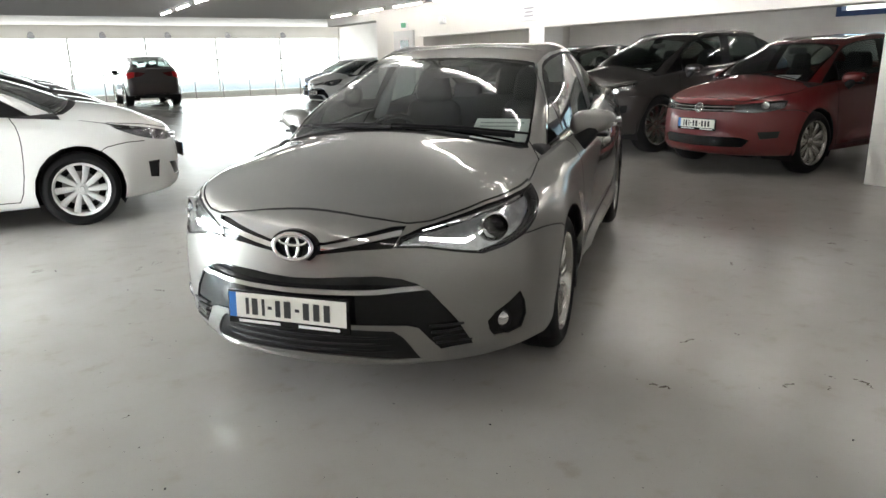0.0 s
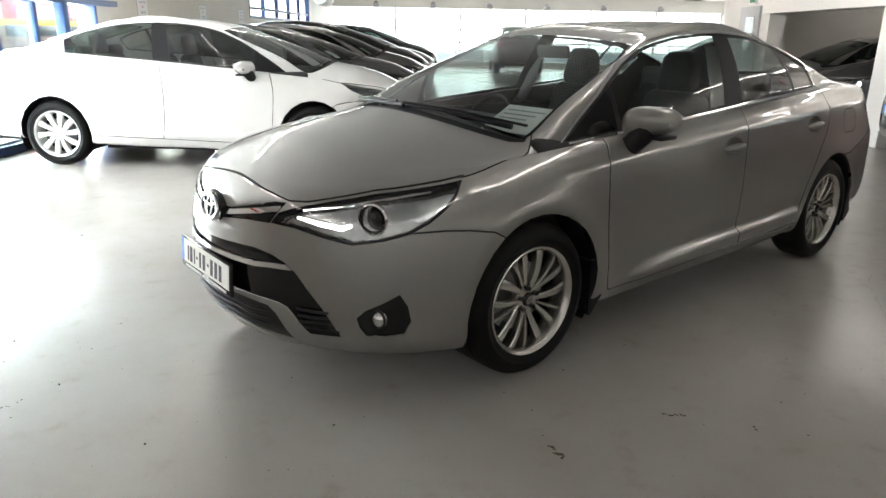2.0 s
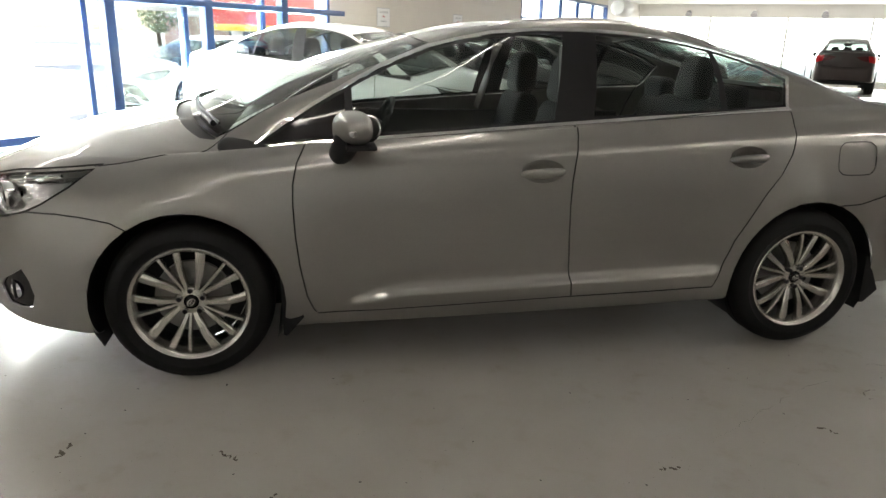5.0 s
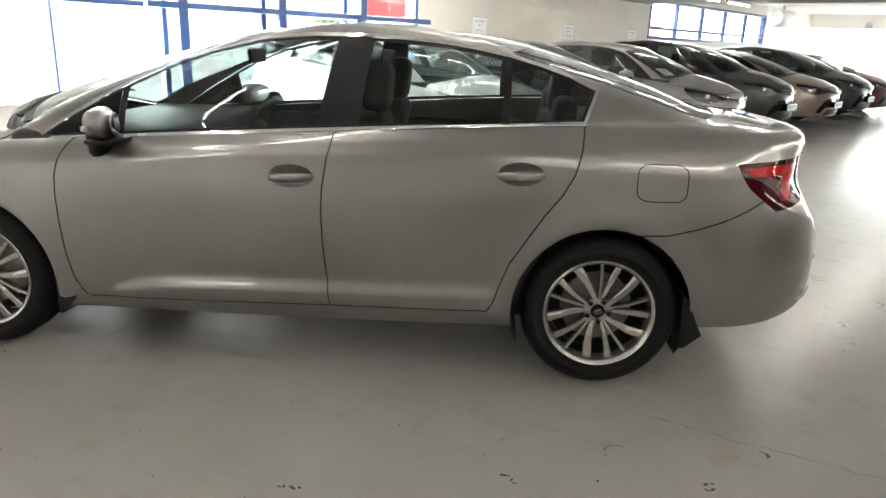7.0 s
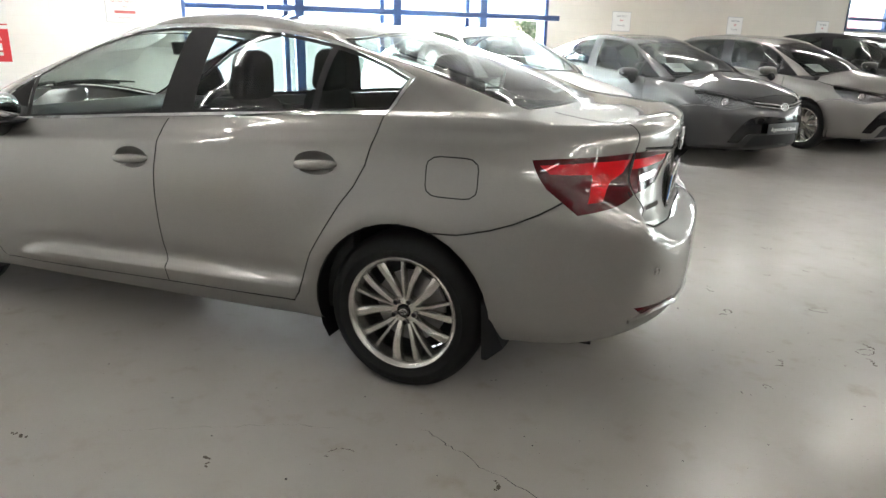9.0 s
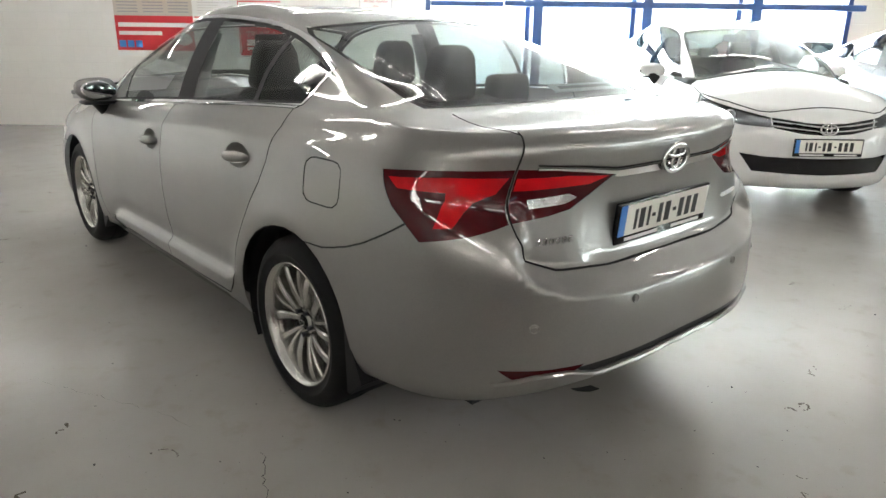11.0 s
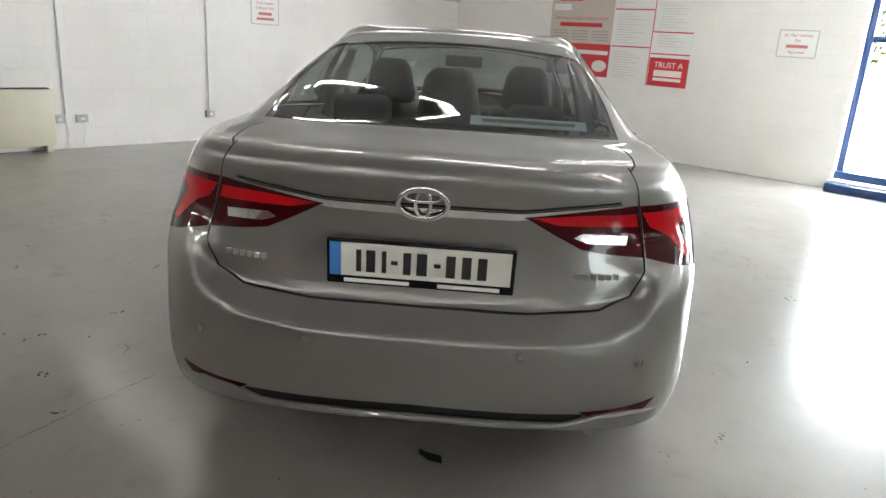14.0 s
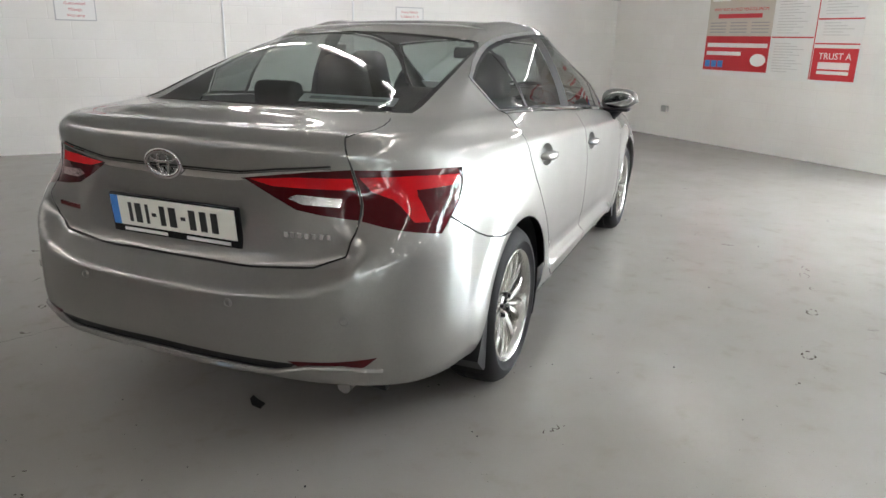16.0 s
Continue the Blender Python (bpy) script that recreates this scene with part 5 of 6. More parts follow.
    sh.mark("front_wing", [(1.9, .3), (1.9, 1.1), (.86, 1.1), (.86, .2), (1.2, .2)], side_ok(-1, 14.3), body)
    sh.mark("rear_wing", [(-.88, .3), (-.88, .7), (-1.238, 1.0), (-1.238, 1.13), (-2.4, 1.2), (-2.4, .3)], side_ok(-1, 14.3), body)

    return sh


def build_car(label, paint, m, group="", fine=False, warp=None, grid=(12, 40, 12, 2), wheels="plain", rim=None, dark=False, lit=False, face="", papers=()):
    car = thing("car", label, "car", m, group)
    key = (warp, grid, fine, face)
    if key not in STOCK:
        STOCK[key] = [cut_shell(fine, warp, grid, face), {}]
    sh, made = STOCK[key]

    def emit(name, names, material, sides, lab="", flat=False, sink=0.0, parent=None):
        tag = (tuple(names), sides, sink)
        if tag not in made:
            made[tag] = sh.piece(names, sides, sink=sink)
        v, f, n = made[tag]
        if not f:
            return None
        ob = soft_mesh(name, v, f, None if flat else n, material, parent or car, lab)
        return ob

    glass_f = M_DARKGLASS if dark else M_GLASS
    emit("roof", ["body"], paint, (1, -1))
    for nm in ("front_bumper", "rear_bumper", "boot_lid", "bonnet"):
        emit(nm, [nm], paint, (1, -1))
    doors = {}
    for s in (1, -1):
        for nm, gl in (("front_door", "front_glass"), ("rear_door", "rear_glass")):
            d = emit(nm, [nm], paint, (s,))
            if d:
                emit("window", [gl], M_DARKGLASS if dark else M_GLASS, (s,), "tinted side window", sink=.004, parent=d)
                doors[nm, s] = d
        q = emit("rear_wing", ["rear_wing"], paint, (s,))
        emit("quarter_window", ["quarter_glass"], M_DARKGLASS, (s,), "small fixed rear window", sink=.004, parent=q)
        emit("front_wing", ["front_wing"], paint, (s,))
        emit("side_skirt", ["side_skirt"], paint, (s,))
        emit("sail_panel", ["sail_panel"], M_GLOSSBLACK, (s,))
        emit("window_trim", ["window_trim"], M_BLACK, (s,), sink=.002)
        emit("tail_lamp", ["tail_lamp"], M_DARKRED if fine else M_RED, (s,), "dark red tail lamp", sink=.003)
        emit("boot_lamp", ["boot_lamp"], M_DARKRED, (s,), "dark red boot lid lamp", sink=.003)
        if fine:
            emit("chrome_trim", ["chrome_trim"], M_CHROME, (s,), "bright window surround", sink=-.003)
            emit("light_band", ["tail_light_band", "boot_light_band"], M_RED, (s,), "bright red lamp band", sink=.002)
            emit("reverse_lamp", ["reverse_lamp"], M_REFLECT, (s,), "clear reversing lamp", sink=.002)
            emit("reflector", ["reflector"], M_DARKRED, (s,), "red bumper reflector")
            emit("lamp_rim", ["lamp_rim"], M_GLOSSBLACK, (s,), "black headlamp edge", sink=.002)
            emit("fog_bezel", ["fog_bezel"], M_GLOSSBLACK, (s,), "black fog lamp surround", sink=.010)
        lens = emit("headlamp", ["headlamp"], M_LENS, (s,), "clear wraparound headlamp" + (", lit" if lit else ""))
        if lens:
            emit("reflector_bowl", ["headlamp"], M_BOWL if fine else M_LAMPIN, (s,), sink=.034, parent=lens)
    if fine:
        emit("fuel_lid_gap", ["lid_gap"], M_SEAM, (1,), sink=.004)
        emit("fuel_lid", ["fuel_lid"], paint, (1,), "square fuel filler lid")
        emit("rear_wing_patch", ["lid_gap", "fuel_lid"], paint, (-1,))
        emit("bumper_slot", ["rear_slot"], M_BLACK, (1, -1), "black slot along the bumper", sink=.005)
        emit("chrome_strip", ["chrome_strip"], M_CHROME, (1, -1), "chrome strip", sink=-.006)
        emit("nose_chrome", ["nose_chrome"], M_CHROME, (1, -1), "chrome strip beside the badge", sink=-.004)
        emit("boot_chrome", ["boot_chrome"], M_CHROME, (1, -1), "chrome strip across the boot lid", sink=-.006)
    emit("windscreen", ["windscreen"], M_GLASS, (1, -1), "clear windscreen", sink=.004)
    emit("windscreen_seal", ["windscreen_seal"], M_GLOSSBLACK, (1, -1), sink=.003)
    emit("rear_window", ["back_window"], M_DARKGLASS if dark else M_GLASS, (1, -1), "tinted rear window", sink=.004)
    emit("rear_window_seal", ["back_seal"], M_GLOSSBLACK, (1, -1), sink=.003)
    emit("cowl", ["cowl"], M_BLACK, (1, -1), sink=.012)
    emit("slim_grille", ["slim_grille"], M_GLOSSBLACK, (1, -1), "slim black grille", sink=.01)
    emit("intake", ["intake"], M_GLOSSBLACK, (1, -1), "gloss black front intake", sink=.005)
    if face:
        for s in (1, -1):
            emit("fog_slot", ["lower_intake"], M_BLACK, (s,), "black fog lamp slot", sink=.006)
    else:
        emit("lower_intake", ["lower_intake"], M_BLACK, (1, -1), "black lower grille", sink=.006)
    emit("panel_gap", ["gap"], M_SEAM, (1, -1), flat=True)

    def W(x, y, z, r=5):
        """Where a place of the plain body goes in this one."""
        p = np.array([[[x, y, z]]], float)
        return Vector(warp(p, np.array([[r]]))[0, 0]) if warp else Vector((x, y, z))

    zs = W(0, 0, .325, 4).z - .325
    fx, rx_ = W(1.355, .85, .325, 3).x, W(-1.355, .85, .325, 3).x
    yw = W(0, .775, .325, 3).y
    wheel = None
    scale = 1 + zs / .325 if zs > 0 else 1.0
    for x in (fx, rx_):
        for s in (1, -1):
            mm = pose(x, s * yw, .322 * scale, 0, 17 * s + 30 * (x > 0), 0 if s == 1 else 180) @ Matrix.Scale(scale, 4)
            if wheel is None:
                wheel = build_wheel(car, rim or M_ALLOY, wheels)
                wheel.matrix_basis = mm
            else:
                w2 = copy_thing(wheel, mm)
                w2.matrix_basis = mm
    # liners, floor pan and cabin
    for x in (fx, rx_):
        for s in (1, -1):
            bm = bmesh.new()
            rr = .378 * (1 + .6 * (scale - 1))
            cz = .325 * scale
            prof = np.linspace(-.5, math.pi + .5, 22)
            a = [bm.verts.new((x + rr * math.cos(q), s * (yw + .095), max(.16, cz + rr * math.sin(q)))) for q in prof]
            b = [bm.verts.new((x + rr * math.cos(q), s * .48, max(.16, cz + rr * math.sin(q)))) for q in prof]
            for i in range(21):
                bm.faces.new((a[i], a[i + 1], b[i + 1], b[i]))
            bm.faces.new(b)
            part("arch_liner", bm, M_BLACK, car, "black wheel arch liner")
    # Set low, with a wider box at the rear, to shade the floor underneath.
    pan = bmesh.new()
    add_box(pan, rx_ + .42, fx - .42, -.69, .69, .165 + zs, .24 + zs)
    add_box(pan, fx - .42, fx + .62, -.47, .47, .165 + zs, .27 + zs)
    add_box(pan, rx_ - .7, rx_ + .42, -.47, .47, .20 + zs, .29 + zs)
    add_box(pan, rx_ - .72, rx_ - .40, -.66, .66, .235 + zs, .30 + zs)
    part("floor_pan", pan, M_BLACK, car)
    k = (W(0, 0, 1.46, 19).z - .2) / 1.26
    for s in (1, -1):
        cab = bmesh.new()
        add_box(cab, rx_ + .25, fx - .45, s * .76 - .03, s * .76 + .03, .26 + zs, .93 + (k - 1) * .8, .01)
        part("door_lining", cab, M_DASH, car, "dark door lining")
    bm = bmesh.new()
    zt = .955 + (k - 1) * .8
    vs = add_box(bm, .62, 1.24, -.74, .74, .45, zt, .05, 3)
    dash = part("dashboard", bm, M_DASH, car, "dark grey dashboard")
    bm = bmesh.new()
    bx = W(-1.75, 0, 1.1, 14).x
    add_box(bm, bx - .05, bx + .42, -.66, .66, .5, zt + .10, .03)
    part("parcel_shelf", bm, M_DASH, car)
    for y in (.36, -.36):
        seat(car, .02, y).location.z += (k - 1) * .7
    s2 = seat(car, -.85, 0, 1.28)
    s2.location.z += (k - 1) * .7
    for y in (.36, -.36):
        bm = bmesh.new()
        add_box(bm, -.05, .05, -.12, .12, 0, .16, .04, 3)
        h = part("rear_headrest", bm, M_FABRIC, s2)
        h.matrix_basis = pose(-.34, y, 1.01)
    bm = bmesh.new()
    ring_pts = [(0, .185 * math.cos(a), .185 * math.sin(a)) for a in np.linspace(0, 2 * math.pi, 29)]
    add_tube(bm, ring_pts, .016, 8, caps=False)
    add_box(bm, -.02, .03, -.07, .07, -.06, .05, .015)
    add_box(bm, -.008, .008, -.17, .17, -.015, .02, .005)
    st = part("steering_wheel", bm, M_DASH, car, "black steering wheel")
    st.matrix_basis = pose(.50, -.36, .86 + (k - 1) * .8, 0, -28, 0)
    bm = bmesh.new()
    add_box(bm, -.012, .012, -.115, .115, -.035, .035, .012, 2)
    rv = part("interior_mirror", bm, M_DASH, car)
    rv.matrix_basis = pose(.36, 0, 1.285 + (k - 1) * 1.1, 0, 10, 0)
    for x, y, z, w_, h_, tilt, turn in papers:
        bm = box_bm(-.002, .002, -w_ / 2, w_ / 2, 0, h_)
        pp = part("price_sheet", bm, M_WHITE, car, "white printed sheet behind the glass")
        pp.matrix_basis = pose(x, y, z, 0, tilt, turn)
        for q in range(3):
            part("word_bar", box_bm(.0025, .004, -w_ * .4, w_ * (.35 - .1 * q), h_ * (.78 - .16 * q), h_ * (.82 - .16 * q)), M_GREYINK, pp)
    for s in (1, -1):
        mr = mirror(car, s, paint)
        if fine:
            mr.location = (.03, 0, .025)
        if warp:
            q = W(.66, .86, .96, 13)
            mr.location = (q.x - .66, s * (q.y - .86), q.z - .96)
    return car, W, doors

# ---------------------------------------------------------------- the grey saloon
P_GREY = car_paint("grey_metallic", (.238, .232, .218), .66, .37, 1.65)
main, W0, doors0 = build_car("metallic grey four-door saloon car with lit headlamps", P_GREY, Matrix.Identity(4), fine=True, grid=(22, 84, 52, 4), wheels="twin", lit=True,
                             papers=((1.20, .50, .965, .30, .20, -62, 0),))
# places on the plain body's skin
_G = body_grid(22, 84, 52, 4)[0].reshape(-1, 3)


def plane_at(q, d, a, b):
    """The third measure at a place, from a plane laid through the points nearest to it."""
    q = q[d.argsort()[:10]]
    c = np.linalg.lstsq(np.c_[q[:, 0] - a, q[:, 1] - b, np.ones(len(q))], q[:, 2], rcond=None)[0]
    return float(c[2])


def skin(y, z, front=False):
    """The x of the nose or tail at a height and a distance from the middle."""
    q = _G[(_G[:, 0] > 1.5) if front else (_G[:, 0] < -1.7)]
    q = q[q[:, 2] < 1.08]
    d = (q[:, 1] - abs(y)) ** 2 + (q[:, 2] - z) ** 2
    k = d.argsort()[:4]
    w = 1 / (d[k] + 1e-6)
    return float((q[k, 0] * w).sum() / w.sum())


def flank(x, z):
    """How far out the side of the body is at a place along it and a height."""
    q = _G[(_G[:, 1] > .5)]
    d = (q[:, 0] - x) ** 2 + 4 * (q[:, 2] - z) ** 2
    return plane_at(q[:, [0, 2, 1]], d, x, z)


# badges, plates
badge(main, pose(2.337, 0, .690, 10, 0, -90), .178, .115)
bm = bmesh.new()
add_prism(bm, ellipse(0, 0, .10, .066, 30), -.02, .004, pose(2.330, 0, .690, 90, 0, 90))
part("emblem_plinth", bm, M_GLOSSBLACK, main)
badge(main, pose(-2.286, 0, .980, -4, 0, 90), .148, .098)
number_plate(main, pose(2.374, -.03, .440, 4, 0, -90))
number_plate(main, pose(-2.277, 0, .795, -5, 0, 90))
# bars of the lower grille and side vents
for z in (.285, .312, .340):
    bm = bmesh.new()
    add_tube(bm, [(skin(y, z, True) - .003, y, z) for y in (-.36, -.27, -.18, -.09, 0, .09, .18, .27, .36)], .006, 6)
    part("grille_bar", bm, M_BLACK, main)
for s in (1, -1):
    for z in (.31, .335, .36, .385):
        bm = bmesh.new()
        add_tube(bm, [(skin(y, z, True) - .002, s * y, z) for y in (.50 + (.385 - z) * .25, .56 + (.385 - z) * .27, .615 + (.385 - z) * .3)], .005, 6)
        part("vent_bar", bm, M_BLACK, main)
for s in (1, -1):
    bm = bmesh.new()
    bmesh.ops.create_uvsphere(bm, u_segments=20, v_segments=12, radius=.043)
    fl = part("fog_lamp", bm, M_REFLECT, main, "round clear fog lamp", smooth=60)
    fl.matrix_basis = pose(2.014, s * .722, .365) @ Matrix.Diagonal((.75, .9, .9, 1))
    bm = bmesh.new()
    add_lathe(bm, [(.043, -.01), (.05, .012), (.043, .016), (.038, .008)], 24, True)
    rg = part("fog_ring", bm, M_BLACK, fl)
    rg.matrix_basis = pose(.018, 0, 0, 0, 0, -90 + 25 * s)
    # lamp inside: projector, glowing guide, dark divider
    bm = bmesh.new()
    bmesh.ops.create_uvsphere(bm, u_segments=24, v_segments=14, radius=.043)
    pj = part("projector", bm, M_GLOSSBLACK, main, "dark glass projector lens", smooth=60)
    pj.matrix_basis = pose(2.005, s * .690, .735) @ Matrix.Diagonal((.6, 1, 1, 1))
    bm = bmesh.new()
    add_lathe(bm, [(.045, -.03), (.058, .012), (.053, .02), (.046, .01)], 28, True)
    pr = part("projector_ring", bm, M_CHROME, main)
    pr.matrix_basis = pose(2.015, s * .692, .735, 0, 0, -90 + 32 * s)
    bm = bmesh.new()
    add_tube(bm, [(2.190, s * .455, .716), (2.14, s * .54, .700), (2.095, s * .605, .692), (2.075, s * .632, .705)], [.004, .008, .009, .005], 10)
    part("daytime_light", bm, M_LED, main, "white lit daytime running light")
    bm = bmesh.new()
    add_tube(bm, [(2.165, s * .455, .742), (2.05, s * .60, .772), (1.93, s * .69, .797), (1.80, s * .745, .815)], .006, 8)
    part("light_guide", bm, M_CHROME, main)
    # door furniture
    for nm, (cx, cz) in (("front_door", CUP_F), ("rear_door", CUP_R)):
        bm = bmesh.new()
        rings_ = []
        for r, dp in ((1.0, .0), (.93, .006), (.82, .016), (.60, .026), (.3, .030), (.02, .030)):
            ring_ = []
            for a, c in ellipse(0, 0, .092 * r, .047 * r, 24):
                ring_.append(bm.verts.new((cx + a, s * (flank(cx + a, cz + c) - dp), cz + c)))
            rings_.append(ring_)
        for ra, rb in zip(rings_, rings_[1:]):
            for q in range(24):
                bm.faces.new((ra[q], ra[(q + 1) % 24], rb[(q + 1) % 24], rb[q]))
        bm.faces.new(rings_[-1])
        bmesh.ops.recalc_face_normals(bm, faces=bm.faces[:])
        part("handle_cup", bm, P_GREY, doors0[nm, s], smooth=60)
        bm = bmesh.new()
        rows = []
        for i in range(15):
            f = i / 14
            x = cx + .094 - .19 * f
            q = math.sin(math.pi * f) ** .45
            hz, dy = .006 + .013 * q, .004 + .038 * q
            zc = cz - .004 - .010 * (.5 - f)
            y0 = flank(x, zc)
            rows.append([bm.verts.new((x, s * (y0 + a * dy), zc + c * hz)) for a, c in ((.15, -1), (.8, -.95), (1, -.5), (1, .5), (.8, .95), (.15, 1))])
        for ra, rb in zip(rows, rows[1:]):
            for q in range(6):
                bm.faces.new((ra[q], ra[(q + 1) % 6], rb[(q + 1) % 6], rb[q]))
        bm.faces.new(rows[0])
        bm.faces.new(rows[-1][::-1])
        bmesh.ops.recalc_face_normals(bm, faces=bm.faces[:])
        part("handle", bm, P_GREY, doors0[nm, s], "body coloured door handle", smooth=50)
    # mud flaps
    for prof in ([(1.005, .43), (.970, .43), (.915, .250), (.985, .170), (1.0, .175)], [(-1.69, .43), (-1.71, .41), (-1.785, .255), (-1.72, .195), (-1.70, .195)]):
        bm = bmesh.new()
        add_prism(bm, prof, s * .66, s * .880, pose(0, 0, 0, 90, 0, 0) @ Matrix.Diagonal((1, 1, -1, 1)))
        bmesh.ops.recalc_face_normals(bm, faces=bm.faces[:])
        part("mud_flap", bm, M_BLACK, main, "black rubber mud flap")
# inner pillar trim beside the seat belts
for s in (1, -1):
    bm = bmesh.new()
    add_tube(bm, [(-.16, s * .735, .95), (-.20, s * .68, 1.12), (-.24, s * .585, 1.33)], [.045, .042, .036], 8, .35)
    part("pillar_trim", bm, M_TRIM, main, "pale grey inner door pillar")
# wipers
for arm, blade in ((((1.245, .60, 1.012), (1.335, .34, 1.043), (1.385, .08, 1.060)), ((1.215, .66, 1.020), (1.325, .36, 1.058), (1.385, .02, 1.073))),
                   (((1.385, .02, 1.055), (1.385, -.20, 1.060), (1.335, -.44, 1.045)), ((1.380, -.04, 1.073), (1.360, -.28, 1.070), (1.285, -.52, 1.050)))):
    bm = bmesh.new()
    add_tube(bm, arm, [.013, .010, .006], 8)
    add_tube(bm, blade, .0065, 6)
    bmesh.ops.translate(bm, verts=bm.verts[:], vec=(.01, 0, -.012))
    part("wiper", bm, M_BLACK, main, "black windscreen wiper")
# boot lettering as plain raised bars, rear screen strip
for y0, n in ((.57, 6), (-.41, 7)):
    for k in range(n):
        y = y0 - k * .022
        zc = .784 if y0 > 0 else .793
        b_ = part("letter_bar", box_bm(-.003, .003, -.0085, .0085, -.009, .009, .001, 1), M_CHROME, main)
        b_.matrix_basis = pose(skin(y - .0085, zc) - .001, y - .0085, zc, 0, 0, math.copysign(12, y))
bm = box_bm(-.002, .002, -.20, .20, 0, .05)
st_ = part("window_strip", bm, plain("strip_grey", (.42, .47, .47), .5), main, "pale strip of printing inside the rear window")
st_.matrix_basis = pose(-1.70, -.30, 1.135, 0, 62, 0)
part("word_bar", box_bm(-.0035, -.0025, -.16, .16, .016, .034), plain("strip_ink", (.12, .14, .15), .6), st_)
# tail pipe
bm = bmesh.new()
add_tube(bm, [(-2.0, -.55, .275), (-2.16, -.55, .265)], .024, 14)
part("tail_pipe", bm, M_STEEL, main, "steel tail pipe")


for y, z in ((.293, .600), (-.293, .598), (.635, .562), (-.635, .562)):
    bm = bmesh.new()
    add_lathe(bm, [(0, .004), (.008, .004), (.009, .001), (.011, .001), (.013, .004), (.0145, .0)], 20)
    ps = part("parking_sensor", bm, P_GREY, main, "small round parking sensor")
    ps.matrix_basis = pose(skin(y, z) - .001, y, z, 0, 0, 90 + (0 if abs(y) < .5 else -math.copysign(32, y)))
# lower lip of the rear bumper
bm = bmesh.new()
pts = []
for i in range(31):
    y = -.72 + 1.44 * i / 30
    z = .381 + .024 * min(1, max(0, (abs(y) - .42) / .10)) * (1 if abs(y) < .62 else max(0, 1 - (abs(y) - .62) / .10))
    pts.append((skin(y, z) - .002, y, z))
add_tube(bm, pts, .010, 8)
part("bumper_lip", bm, P_GREY, main)
# lip of the front bumper
bm = bmesh.new()
ys = np.linspace(-.56, .56, 29)
bow = np.polyfit(ys**2, [skin(y, .225 + .01 * abs(y), True) for y in ys], 2)
pts = [(float(np.polyval(bow, y * y)) - .004, y, .225 + .01 * abs(y)) for y in ys]
add_tube(bm, pts, [.004 + .013 * min(1, (.56 - abs(y)) / .16) for y in ys], 10)
part("bumper_lip", bm, P_GREY, main)

# ---------------------------------------------------------------- other cars
def saloon_warp(dx=.97, dz=1.0, dy=.98):
    def f(P, R):
        P[..., 0] *= dx
        P[..., 1] *= dy
        P[..., 2] = np.where(P[..., 2] > .33, .33 + (P[..., 2] - .33) * dz, P[..., 2])
        return P
    return f


def hatch_warp(dx=.91, dz=1.02, lift=0.0, tail=.62, dy=.99):
    """A hatchback or estate shape: the roof runs back to an upright tail."""
    def f(P, R):
        x, z = P[..., 0].copy(), P[..., 2].copy()
        up = np.clip((R - 11.5) / 5.5, 0, 1)
        back = np.clip((-x - .05) / 1.3, 0, 1)
        P[..., 0] = x - tail * up * back
        lim = -2.27 + .20 * np.clip((R - 11) / 6, 0, 1)
        P[..., 0] = np.where(P[..., 0] < lim, lim + (P[..., 0] - lim) * .15, P[..., 0])
        P[..., 2] = z + .05 * np.clip((R - 14) / 3, 0, 1) * back
        P[..., 0] *= dx
        P[..., 1] *= dy
        P[..., 2] = np.where(P[..., 2] > .33, .33 + (P[..., 2] - .33) * dz, P[..., 2]) + lift
        return P
    return f


M_TRIMWHEEL = plain("silver_wheel_trim", (.62, .62, .61), .35, metal=.3)
P_WHITE = car_paint("white_paint", (.72, .72, .70), 0.0, .4)
P_BLACK = car_paint("black_paint", (.006, .006, .007), 0, .5)
P_SILVER = car_paint("silver_brown_paint", (.17, .163, .15), .45, .4)
P_BRONZE = car_paint("bronze_paint", (.30, .24, .19), .7, .3)
P_DGREY = car_paint("dark_grey_paint", (.045, .042, .040), .4, .4)
P_RED = car_paint("red_paint", (.11, .003, .004), .2, .4)
P_BROWN = car_paint("dark_brown_paint", (.035, .022, .022), .5, .3)
P_BLUE = car_paint("blue_paint", (.035, .07, .16), .5, .3)
SALOON, COMPACT, HATCH = saloon_warp(), saloon_warp(.972, 1.03), hatch_warp()
SUV = hatch_warp(.94, 1.15, .08, .60, 1.02)
MPV = hatch_warp(.93, 1.07, .03, .66, 1.0)


